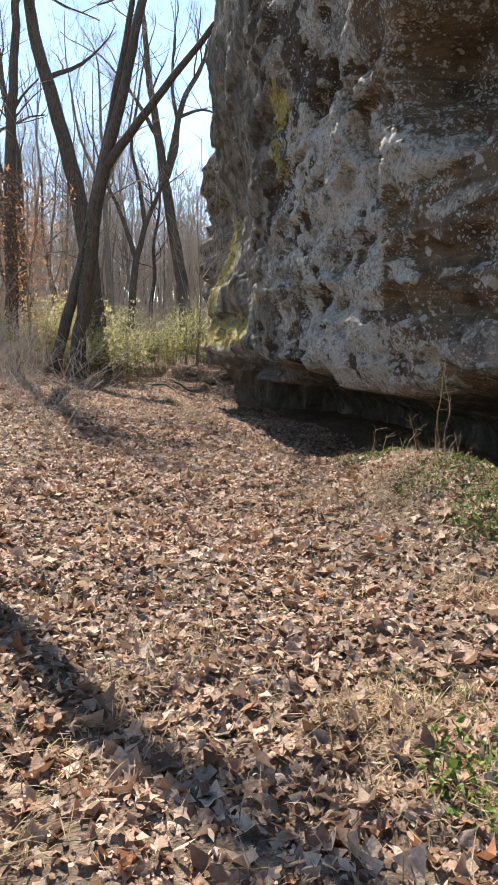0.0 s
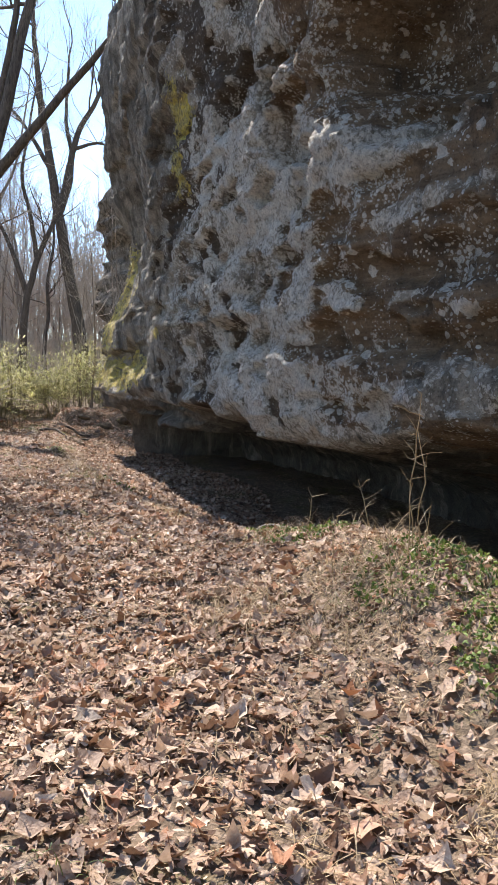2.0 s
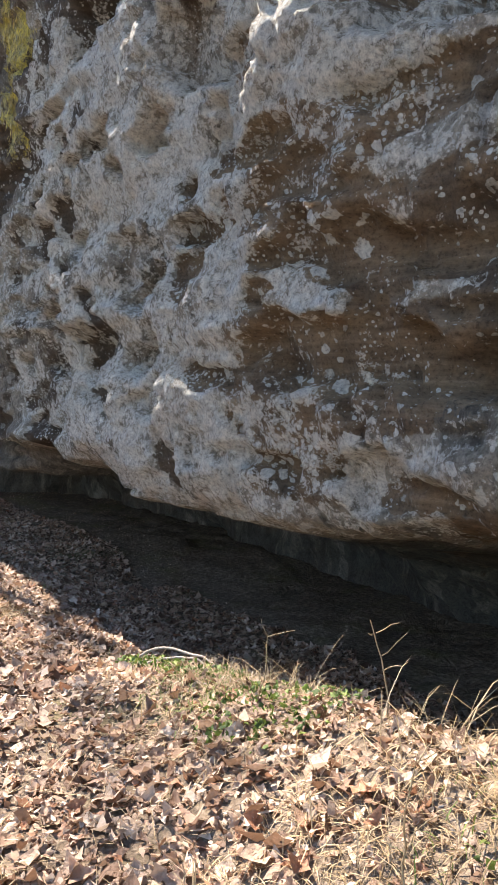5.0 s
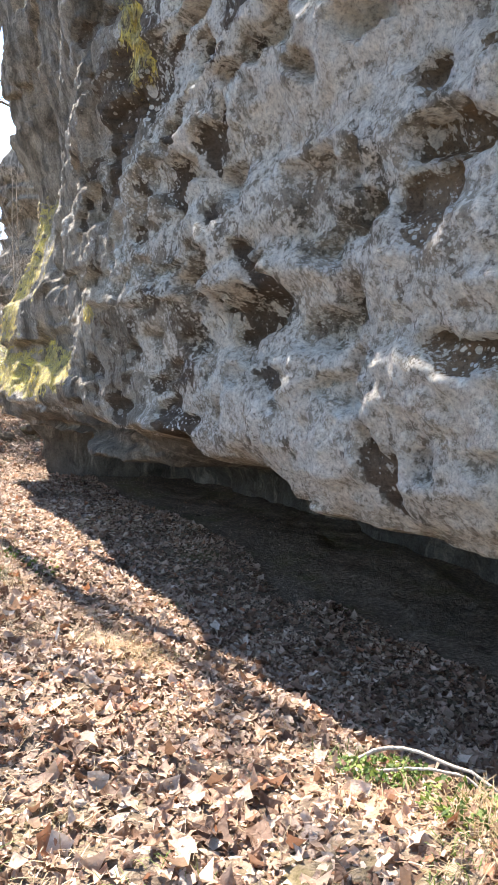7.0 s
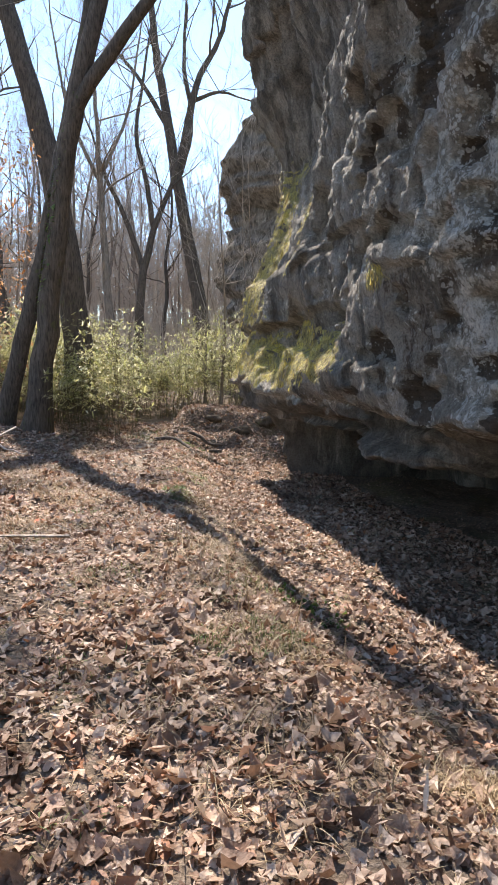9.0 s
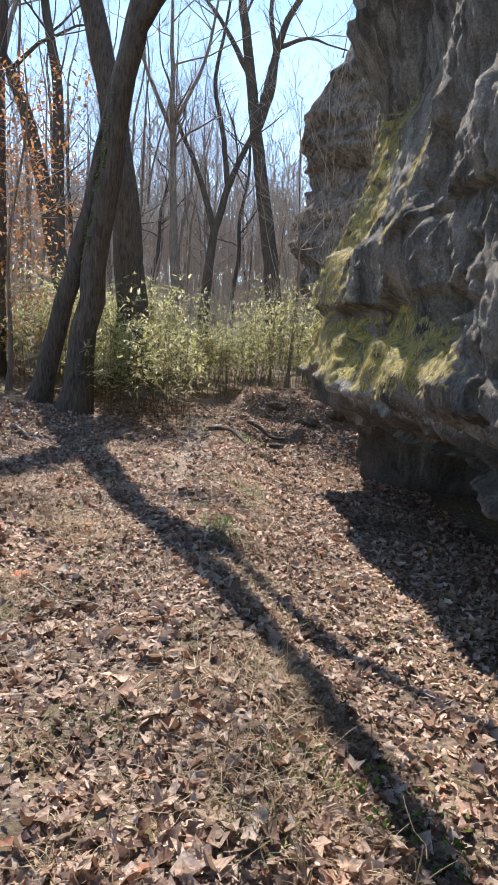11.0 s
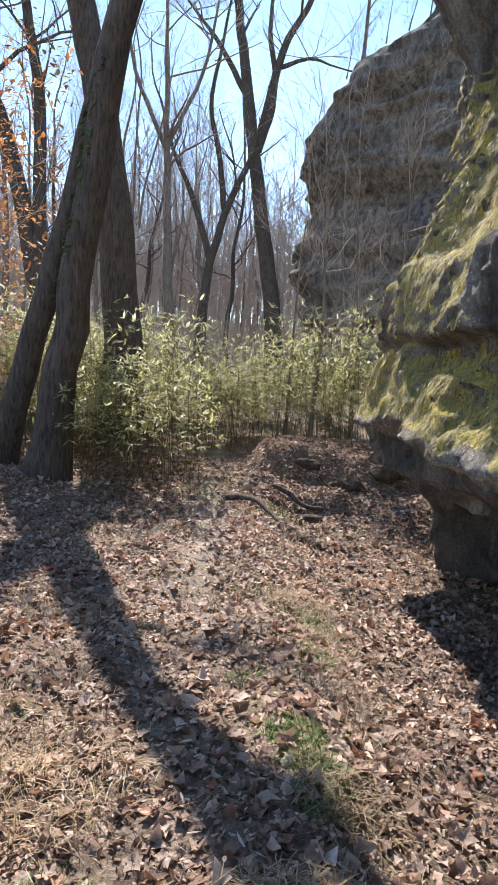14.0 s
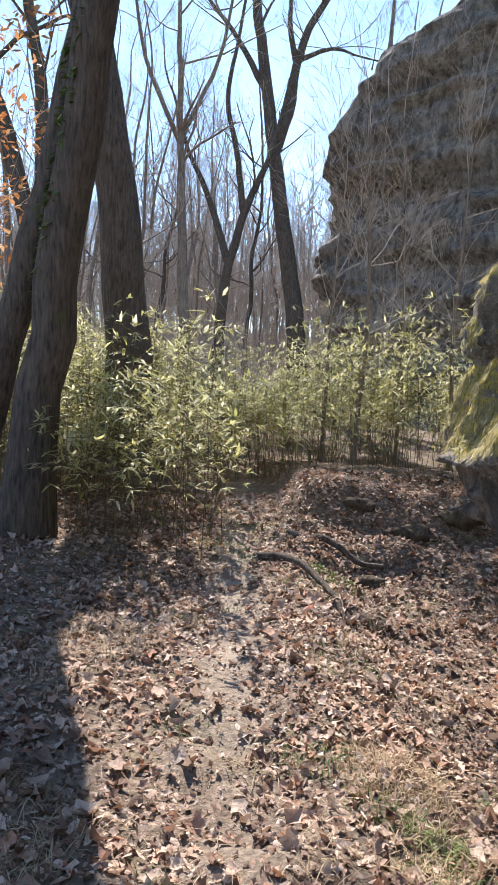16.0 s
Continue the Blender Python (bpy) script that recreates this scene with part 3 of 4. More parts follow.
    attribute(me, "moss", np.clip((foot * 1.0 + prow * 0.66 + streak + dabs + high) * above, 0, 1))
    return me


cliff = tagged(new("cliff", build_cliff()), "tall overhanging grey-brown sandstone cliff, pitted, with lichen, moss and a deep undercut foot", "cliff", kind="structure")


def build_far_cliff():
    px = [-3.0, -4.2, -4.3, -3.4, 2, 14, 40]
    py = [70, 58, 52, 50, 46.5, 41, 36]
    s = np.concatenate([[0], np.cumsum(np.hypot(np.diff(px), np.diff(py)))])
    q = np.concatenate([np.arange(0, 12, 0.4), np.arange(12, 42, 0.12), np.arange(42, s[-1], 0.8)])
    x, y = np.interp(q, s, px), np.interp(q, s, py)
    kern = np.ones(15) / 15
    x = np.convolve(np.pad(x, 7, "edge"), kern, "valid")
    y = np.convolve(np.pad(y, 7, "edge"), kern, "valid")
    tx, ty = np.gradient(x, q), np.gradient(y, q)
    ln = np.hypot(tx, ty)
    nx, ny = ty / ln, -tx / ln
    top = np.interp(x, [-4.4, -4.0, -3.3, -2.4, -0.8, 0.8, 3.5, 14, 40], [12.4, 13.5, 15.2, 16.4, 17.2, 18.4, 19.4, 20, 20])
    t = np.linspace(0, 1, 150)
    Z = -0.5 + t[:, None] * (top[None, :] + 0.5)
    X, Y = np.broadcast_to(x, Z.shape), np.broadcast_to(y, Z.shape)
    warp = 0.4 * fbm(X * 0.3, Y * 0.3, Z * 0.3, 2, 91)
    O = 0.55 * fbm(X * 0.15, Y * 0.15, (Z + warp) * 0.9, 4, 93) + 0.18 * fbm(X * 0.7, Y * 0.7, Z * 1.6, 4, 95)
    O = O - 0.6 * smooth(0.15, 0.3, vnoise(X * 0.12, Y * 0.12, (Z + warp) * 0.9, 97))
    O = O - 0.16 * np.clip(6 - Z, 0, 6) * 0.3
    O = O - 1.2 * smooth(0.9, 1.0, t)[:, None] ** 2
    V = np.stack([X + nx * O, Y + ny * O, Z], -1)
    cap = []
    for d, up in ((2.0, 0.4), (6.0, 1.0), (18.0, 2.5)):
        cap.append(np.stack([x - nx * d, y - ny * d, top + up], -1))
    V = np.concatenate([V, np.array(cap)], 0)
    me = mesh_of("far_rock", V.reshape(-1, 3), grid_faces(V.shape[0], V.shape[1]), FARROCK)
    Zf, Xf, Yf = V[..., 2], V[..., 0], V[..., 1]
    attribute(me, "iron", np.clip(0.02 + 0.2 * fbm(Xf * 0.4, Yf * 0.4, Zf * 0.8, 3, 99), 0, 1))
    attribute(me, "pale", np.full(Zf.shape, -1.1))
    attribute(me, "moss", np.zeros(Zf.shape))
    attribute(me, "dark_brown", np.ones(Zf.shape))
    return me


far_cliff = tagged(new("far_cliff", build_far_cliff()), "distant layered grey-brown sandstone bluff above the cane", "cliff", kind="structure")


# ---------------------------------------------------------------- trees
def bent(a, b, n, wob, rng):
    a, b = np.asarray(a, float), np.asarray(b, float)
    t = np.linspace(0, 1, n)[:, None]
    p = a + (b - a) * t
    off = np.cumsum(rng.normal(0, 1, (n, 3)), 0)
    off = off - t * off[-1]
    return p + off * wob * np.linalg.norm(b - a) / math.sqrt(n)


def grow(start, way, length, radius, depth, limbs, twigs, rng, up=0.25):
    """A limb with side shoots, down to twigs."""
    way = np.asarray(way, float)
    way = way / np.linalg.norm(way)
    n = 6 if depth > 1 else 3 + depth
    pts, d = [np.asarray(start, float)], way.copy()
    for _ in range(n - 1):
        d = d + rng.normal(0, 0.16, 3) + np.array([0, 0, up * 0.22])
        d /= np.linalg.norm(d)
        pts.append(pts[-1] + d * length / (n - 1))
    pts = np.array(pts)
    rad = np.linspace(radius, max(radius * 0.35, 0.004), n)
    (limbs if radius > 0.022 else twigs).add(pts, rad, 6 if radius > 0.05 else (4 if radius > 0.022 else 3))
    if depth <= 0:
        return
    kids = rng.integers(4, 7) if depth > 1 else rng.integers(5, 9)
    for _ in range(kids):
        t = rng.uniform(0.25, 0.98)
        i = min(int(t * (n - 1)), n - 2)
        f = t * (n - 1) - i
        p = pts[i] * (1 - f) + pts[i + 1] * f
        side = rng.normal(0, 1, 3)
        side[2] = abs(side[2]) * 0.4
        side /= np.linalg.norm(side)
        nd = d * 0.75 + side * 0.8
        grow(p, nd, length * rng.uniform(0.4, 0.68), radius * (1 - 0.5 * t) * rng.uniform(0.35, 0.6), depth - 1, limbs, twigs, rng, up)


def tree(name, stems, bark, label, seed, crown=6, crown_len=3.0, depth=2, base=None, first=0.55, group="", singly=True):
    """stems: lists of (points, radius at foot, radius at tip). The crown grows from the upper part of each stem."""
    rng = np.random.default_rng(seed)
    root = stems[0][0][0] if base is None else base
    holder = tagged(new(name), label, "tree", group)
    holder.location = root
    limbs, twigs = Tubes(), Tubes()
    off = np.asarray(root, float)
    for k, (pts, r0, r1, *bald) in enumerate(stems):
        pts = np.asarray(pts, float) - off
        s = np.concatenate([[0], np.cumsum(np.linalg.norm(np.diff(pts, axis=0), axis=1))])
        q = np.linspace(0, s[-1], max(6, int(s[-1] / 0.5)))
        line = np.stack([np.interp(q, s, pts[:, i]) for i in range(3)], 1)
        kern = np.array([0.25, 0.5, 0.25])
        for _ in range(2):
            line[1:-1] = kern[0] * line[:-2] + kern[1] * line[1:-1] + kern[2] * line[2:]
        line[1:-1] += rng.normal(0, 0.018, (len(line) - 2, 3)) * min(1, r0 * 5)
        t = q / s[-1]
        rad = r0 + (r1 - r0) * t
        if k == 0 or abs(pts[0][2]) < 0.7:
            rad = rad * (1 + 0.55 * np.exp(-q / (1.6 * r0 + 0.05)))
        tb = Tubes()
        tb.add(line, rad, 14 if r0 > 0.12 else 7)
        me = tb.mesh("trunk", bark)
        part_mesh("trunk" if k == 0 else "stem", me, holder)
        if bald:
            continue
        for _ in range(crown):
            tt = rng.uniform(first, 1.0)
            i = min(int(tt * (len(line) - 1)), len(line) - 2)
            way = rng.normal(0, 1, 3)
            way[2] = abs(way[2]) * 0.6 + 0.45
            rr = (r0 + (r1 - r0) * tt) * rng.uniform(0.3, 0.55)
            own = Tubes() if singly else limbs
            grow(line[i], way, crown_len * rng.uniform(0.6, 1.15), min(rr, 0.11), depth, own, twigs, rng)
            if singly and own.n:
                part_mesh("limb", own.mesh("limb", bark), holder)
        grow(line[-1], line[-1] - line[-3], crown_len, r1, depth, limbs, twigs, rng)
    if limbs.n:
        tagged(part_mesh("branchwork", limbs.mesh("branchwork", bark), holder), kind="stuff")
    if twigs.n:
        tagged(part_mesh("twig_spray", twigs.mesh("twig_spray", TWIG), holder, "fine bare twigs"), kind="stuff")
    return holder


def gz(x, y):
    return float(ground_z(np.array([x]), np.array([y]))[0])


# twin-stemmed leaning tree beside the path
twin_z = gz(-5.5, 23.1) - 0.1
tree("leaning_tree", [
    ([(-5.60, 23.2, twin_z), (-5.40, 23.2, 1.7), (-5.28, 23.2, 2.76), (-5.10, 23.2, 3.9), (-4.94, 23.2, 5.0), (-4.74, 23.15, 6.1), (-4.46, 23.1, 6.95), (-3.65, 23.1, 10.2), (-3.38, 23.1, 11.5), (-2.7, 23.0, 14)], 0.24, 0.10),
    ([(-4.60, 23.1, 6.5), (-4.3, 23.08, 7.0), (-3.68, 23.0, 7.7), (-2.6, 22.9, 9.0), (-0.9, 22.8, 11.0), (0.2, 22.7, 12.2)], 0.15, 0.05),
    ([(-6.45, 23.5, twin_z), (-6.22, 23.45, 0.8), (-5.96, 23.4, 1.8), (-5.72, 23.36, 2.55), (-5.50, 23.32, 3.35), (-5.30, 23.3, 4.2), (-5.10, 23.3, 5.2), (-4.88, 23.3, 6.2), (-4.62, 23.35, 7.1), (-4.08, 23.4, 9.9), (-3.8, 23.4, 11.1), (-3.55, 23.4, 14)], 0.19, 0.06),
], BARK, "dark twin-stemmed leaning bare tree beside the path", 3, crown=4, crown_len=3.2, first=0.78)
rng = np.random.default_rng(66)
n = 340
h = rng.uniform(2.6, 6.6, n)
a = rng.uniform(math.pi * 0.55, math.pi * 1.45, n)
cx = np.interp(h, [1.7, 3.9, 5.0, 6.95], [-5.40, -5.10, -4.94, -4.46])
ivy_base = np.stack([cx + 0.2 * np.cos(a), 23.2 + 0.2 * np.sin(a) * 0.9, h], -1)
ivy_way = np.stack([np.cos(a) + rng.normal(0, 0.5, n), np.sin(a) + rng.normal(0, 0.5, n), rng.normal(-0.3, 0.4, n)], -1)
ivy_way /= np.linalg.norm(ivy_way, axis=1, keepdims=True)
IVY = (ivy_base, ivy_way, rng.uniform(0.05, 0.11, n))
tree("thick_tree", [
    ([(-6.0, 28.0, gz(-6, 28) - 0.2), (-6.1, 28, 2.7), (-6.3, 28, 4.6), (-6.7, 28, 7.1), (-7.3, 28, 9.3), (-8.2, 28, 12.3), (-8.6, 28, 17)], 0.40, 0.14),
], BARK, "thick grey bare tree leaning over the cane", 5, crown=6, crown_len=4.0, first=0.6)
tree("slender_tree", [
    ([(-8.0, 40, gz(-8, 40) - 0.2), (-8.1, 40, 3.5), (-8.35, 40, 8.2), (-8.45, 40, 10.5), (-8.6, 40, 15)], 0.22, 0.05),
    ([(-8.4, 40, 9.4), (-9.6, 39.6, 12), (-10.2, 39.5, 16)], 0.09, 0.03),
    ([(-8.4, 40, 9.6), (-7.2, 40.3, 12.2), (-6.6, 40.4, 16)], 0.09, 0.03),
], BARK_PALE, "slender straight bare tree with a spreading top", 6, crown=9, crown_len=3.4, first=0.55)
tree("forked_tree", [
    ([(-5.0, 50, gz(-5, 50) - 0.2), (-5.3, 50, 4.9), (-6.05, 50, 9), (-6.6, 50, 12.2), (-7.15, 50, 15.7), (-7.7, 50, 19), (-8.2, 50, 25)], 0.48, 0.12),
    ([(-6.5, 50, 12.4), (-5.9, 50, 14.2), (-5.75, 50, 16.2), (-5.3, 50, 17.6), (-4.3, 50, 19), (-3.4, 50, 22)], 0.26, 0.09),
    ([(-5.75, 50, 16.2), (-4.9, 50, 16.5), (-4.0, 50, 16.9), (-3.2, 50, 16.4)], 0.13, 0.05),
    ([(-5.8, 50, 16.2), (-6.2, 50, 18), (-5.9, 50, 22)], 0.14, 0.05),
    ([(-6.95, 50, 14.6), (-8.4, 50, 17.2), (-10.2, 50, 19.4)], 0.17, 0.06),
], BARK, "tall dark forked bare tree standing beyond the cane", 7, crown=5, crown_len=4.5, first=0.55)
tree("crooked_tree", [
    ([(-8.6, 48, gz(-8.6, 48) - 0.2), (-8.5, 48, 3.7), (-8.2, 48, 6.8), (-7.5, 48, 9.2), (-6.3, 48, 12), (-5.9, 48, 14)], 0.3, 0.08),
    ([(-8.2, 48, 6.9), (-8.9, 48, 9.2), (-10.2, 48, 11.9), (-10.8, 48, 14)], 0.18, 0.05),
    ([(-7.6, 48, 9.1), (-7.9, 48, 11.5), (-8.55, 48, 13.7), (-8.05, 48, 16.5), (-7.6, 48, 19)], 0.15, 0.05),
], BARK, "crooked dark many-stemmed bare tree", 8, crown=4, crown_len=3.4, first=0.5)
tree("straight_tree", [
    ([(-8.6, 26, gz(-8.6, 26) - 0.2), (-8.5, 26, 3), (-8.5, 26, 7), (-8.2, 26, 11), (-8.0, 26, 16)], 0.25, 0.09),
    ([(-8.4, 26, 6), (-9.2, 26, 8.5), (-9.6, 26, 12)], 0.1, 0.04),
], BARK, "straight dark bare tree above brushy undergrowth", 9, crown=5, crown_len=3.5, first=0.5)
tree("bending_tree", [
    ([(-12.0, 38, gz(-12, 38) - 0.2), (-12.2, 38, 5.2), (-12.3, 38, 10.8), (-12.9, 38, 13.6), (-13.4, 38, 18)], 0.3, 0.1),
    ([(-12.1, 38.2, 3), (-12.8, 38, 7), (-13.7, 38, 10), (-14.8, 38, 12.2), (-15.6, 38, 16)], 0.36, 0.12),
], BARK, "pair of dark bending bare trunks in the wood", 10, crown=5, crown_len=4.0, first=0.5)

tree("bowed_tree", [
    ([(-3.9, 6.0, gz(-3.9, 6.0) - 0.2), (-3.5, 7.6, 2.6), (-3.15, 9.2, 5.6), (-2.85, 10.8, 8.8), (-2.6, 12.2, 11.5)], 0.17, 0.07),
], BARK, "bare tree bowed over the path", 14, crown=4, crown_len=2.6, first=0.8)

# woods all round: a few kinds of tree, set again and again
KINDS = []
for k in range(7):
    rng = np.random.default_rng(100 + k)
    h = [15, 18, 13, 20, 16, 11, 9][k]
    r = [0.12, 0.17, 0.085, 0.19, 0.10, 0.055, 0.04][k]
    line = bent((0, 0, -0.2), (rng.uniform(-1.5, 1.5), rng.uniform(-1.5, 1.5), h), 8, 0.05, rng)
    stems = [(line, r, r * 0.25)]
    if k in (1, 2, 4):
        p = line[3]
        q = p + np.array([rng.uniform(-2, 2), rng.uniform(-1, 1), h * 0.4])
        stems.append((bent(p, q, 6, 0.05, rng), r * 0.6, r * 0.2))
    t = tree("woodland_tree", stems, BARK if k == 3 else BARK_PALE, "bare slender woodland tree with fine grey twigs", 200 + k, crown=9 if k < 5 else 12, crown_len=[3.5, 4.2, 3, 4.5, 3.4, 2.2, 1.8][k], depth=2, base=(0, 0, 0), first=0.3, group="trees of the wood", singly=False)
    KINDS.append(t)

rng = np.random.default_rng(77)
spots = []
tries = 0
while len(spots) < 165 and tries < 9000:
    tries += 1
    a = rng.uniform(-1, 1)
    yy = rng.uniform(30, 105) if rng.random() < 0.86 else rng.uniform(-30, 30)
    xx = rng.uniform(-48, 20) * (0.45 + yy / 110) - 2 if yy > 30 else rng.uniform(-45, -9)
    if xx > np.interp(yy, [24, 40, 56, 60, 110], [-3, -6.5, -6.5, -6, 4]):
        continue
    if yy > 30 and abs(xx - (-6.4 - (yy - 48) * 0.05)) < 1.2:
        continue
    if 30 < yy < 37 and xx > -13:
        continue
    if yy < 30 and -13 < xx and rng.random() < 0.7:
        continue
    if any((xx - p[0]) ** 2 + (yy - p[1]) ** 2 < 2.2 for p in spots):
        continue
    spots.append((xx, yy))
for i, (xx, yy) in enumerate(spots):
    kind = KINDS[i % 7]
    m = pose(xx, yy, gz(xx, yy) - 0.05, rng.uniform(-4, 4), rng.uniform(-5, 5), rng.uniform(0, 360))
    if i < 7:
        kind.matrix_basis = m
    else:
        s = rng.uniform(0.8, 1.2)
        copy_thing(kind, m)

# the wood's depth, too far off to count
far_t = Tubes()
rng = np.random.default_rng(12)
for _ in range(1500):
    yy = rng.uniform(70, 190)
    xx = rng.uniform(-0.55, 0.25) * yy - 4
    h, r = rng.uniform(8, 20), rng.uniform(0.03, 0.11)
    z0 = gz(xx, yy)
    top = np.array([xx + rng.normal(0, 1), yy, z0 + h])
    far_t.add(bent((xx, yy, z0 - 0.3), top, 4, 0.04, rng), np.linspace(r, 0.03, 4), 3)
    for _ in range(20):
        f = rng.uniform(0.2, 1.0)
        p = np.array([xx, yy, z0]) * (1 - f) + top * f
        q = p + np.array([rng.normal(0, 1.3), rng.normal(0, 1), rng.uniform(0.6, 2.6)])
        far_t.add(bent(p, q, 3, 0.08, rng), np.linspace(0.05, 0.015, 3), 3)
for _ in range(3800):
    yy = rng.uniform(44, 130)
    xx = rng.uniform(-0.62, 0.18) * yy - 4
    if xx > np.interp(yy, [40, 56, 60, 130], [-6.0, -6.0, -5.5, 5]):
        continue
    z0, h = gz(xx, yy), rng.uniform(1.2, 4.5)
    top = np.array([xx + rng.normal(0, 0.4), yy, z0 + h])
    far_t.add(np.array([[xx, yy, z0 - 0.2], top]), [0.02, 0.008], 3)
    for _ in range(4):
        f = rng.uniform(0.2, 0.9)
        p = np.array([xx, yy, z0]) * (1 - f) + top * f
        far_t.add(np.array([p, p + np.array([rng.normal(0, 0.6), rng.normal(0, 0.5), rng.uniform(0.2, 1.2)])]), [0.012, 0.005], 3)
tagged(new("far_woods", far_t.mesh("far_woods", TWIG)), "far grey-brown leafless woods", "woods", kind="stuff")


# ---------------------------------------------------------------- leaves, blades, cane
def blade_batch(base, way, length, width, droop, rng, segs=3):
    """Narrow blades as arrays: base points, directions, one length each."""
    n = len(base)
    side = np.cross(way, np.tile([[0, 0, 1.0]], (n, 1)))
    side /= np.linalg.norm(side, axis=1, keepdims=True) + 1e-6
    t = np.linspace(0, 1, segs + 1)
    wprof = np.sin(math.pi * np.clip(0.12 + 0.88 * t, 0, 1)) ** 0.7
    wprof[-1] = 0.04
    mid = base[:, None, :] + way[:, None, :] * (t[None, :, None] * length[:, None, None])
    mid[:, :, 2] -= droop[:, None] * length[:, None] * t[None, :] ** 2
    off = side[:, None, :] * (0.5 * width[:, None] * wprof[None, :])[:, :, None]
    v = np.stack([mid - off, mid + off], 2)
    k = segs + 1
    idx = np.arange(n * k * 2).reshape(n, k, 2)
    f = np.stack([idx[:, :-1, 0], idx[:, :-1, 1], idx[:, 1:, 1], idx[:, 1:, 0]], -1).reshape(-1, 4)
    return v.reshape(-1, 3), f


v, f = blade_batch(*IVY, IVY[2] * 0.6, IVY[2] * 3, None, 2)
tagged(new("ivy", mesh_of("ivy", v, f, GREEN)), "green ivy climbing the leaning tree", "ivy", kind="stuff")

# strands of moss hanging over the ledges and the foot of the prow
rng = np.random.default_rng(27)
co = np.empty(len(cliff.data.vertices) * 3, np.float32)
cliff.data.vertices.foreach_get("co", co)
nv = np.empty_like(co)
cliff.data.vertices.foreach_get("normal", nv)
amount = np.empty(len(cliff.data.vertices), np.float32)
cliff.data.attributes["moss"].data.foreach_get("value", amount)
co, nv = co.reshape(-1, 3).astype(float), nv.reshape(-1, 3).astype(float)
clump = vnoise(co[:, 0] * 3.5, co[:, 1] * 3.5, co[:, 2] * 1.2, 141)
picked = np.nonzero((amount + 0.55 * clump + rng.normal(0, 0.12, len(amount)) > 0.68) & (amount > 0.12) & (co[:, 1] > 12) & (co[:, 2] < 6.5))[0]
picked = rng.choice(picked, min(36000, 3 * len(picked)))
out = nv[picked] * (-1 if np.median(nv[(co[:, 1] > 8) & (co[:, 1] < 14) & (co[:, 2] > 1.5) & (co[:, 2] < 5), 0]) > 0 else 1)
fall = np.array([0, 0, -1.0]) + out * out[:, 2:3] + 0.22 * out + rng.normal(0, 0.22, out.shape)
fall /= np.linalg.norm(fall, axis=1, keepdims=True)
ln = rng.uniform(0.025, 0.075, len(picked))
v, f = blade_batch(co[picked] + 0.008 * out + rng.normal(0, 0.012, out.shape), fall, ln, ln * rng.uniform(0.08, 0.18, len(ln)), rng.uniform(0, 0.3, len(ln)), rng, 2)
tagged(new("moss", mesh_of("moss", v, f, MOSS)), "golden-green moss hanging in strands on the rock", "moss", kind="stuff")

CANES = []
for k in range(8):
    rng = np.random.default_rng(300 + k)
    clump = tagged(new("cane_clump"), "pale green river cane with thin stalks and narrow leaves", "cane", "cane thicket beyond the gully")
    bases, ways, lens = [], [], []
    tall = (1.5, 2.0, 3.0, 2.3, 1.2, 2.7, 1.8, 2.1)[k]
    for _ in range(6):
        h = rng.uniform(0.45, 1.0) * tall
        stalk = Tubes()
        p0 = np.array([rng.normal(0, 0.26), rng.normal(0, 0.26), -0.05])
        p1 = p0 + np.array([rng.normal(0, 0.16), rng.normal(0, 0.16), h])
        stalk.add(bent(p0, p1, 6, 0.04, rng), np.linspace(0.0055, 0.002, 6), 4)
        for _ in range(int(11 * h)):
            f = rng.uniform(0.3, 1.0) ** 0.8
            c = p0 * (1 - f) + p1 * f
            d = rng.normal(0, 1, 3)
            d[2] = abs(d[2]) * 0.35
            d /= np.linalg.norm(d)
            c2 = c + d * rng.uniform(0.06, 0.42) * (1.15 - f * 0.6)
            stalk.add(np.array([c, c2]), [0.0025, 0.0015], 3)
            for _ in range(rng.integers(3, 7)):
                w = d + rng.normal(0, 0.7, 3) * np.array([1, 1, 0.3])
                bases.append(c2)
                ways.append(w / np.linalg.norm(w))
                lens.append(rng.uniform(0.08, 0.19))
        part_mesh("stalk", stalk.mesh("stalk", CANE_STEM), clump)
    n = len(bases)
    v, f = blade_batch(np.array(bases), np.array(ways), np.array(lens), np.array(lens) * rng.uniform(0.15, 0.26, n), rng.uniform(0.0, 0.5, n), rng, 2)
    tagged(part_mesh("foliage", mesh_of("foliage", v, f, CANE_LEAF), clump, "narrow yellow-green leaves"), kind="stuff")
    CANES.append(clump)

rng = np.random.default_rng(31)
cane_spots = []
while len(cane_spots) < 210:
    yy = rng.uniform(22.6, 36)
    xx = rng.uniform(-9.5, 1.5)
    u = xx - np.interp(yy, PATH_Y, PATH_X)
    if abs(u + 0.05) < 0.45 + 0.25 * rng.random() and yy < 27.5:
        continue
    if u > 0.4 and yy < 25.7 + 3.0 * rng.random():
        continue
    if xx > np.interp(yy, [22, 26, 30, 36], [-1.8, -0.5, 0.5, 1.0]):
        continue
    if -7.0 < xx < -4.9 and 22.2 < yy < 24.2:
        continue
    if xx < -5.2 and yy < 24.3:
        continue
    if rng.random() > 1.25 - 0.06 * (yy - 22):
        continue
    cane_spots.append((xx, yy))
for i, (xx, yy) in enumerate(cane_spots):
    m = pose(xx, yy, gz(xx, yy), 0, 0, rng.uniform(0, 360))
    if i < 8:
        CANES[i].matrix_basis = m
    else:
        copy_thing(CANES[i % 8], m)


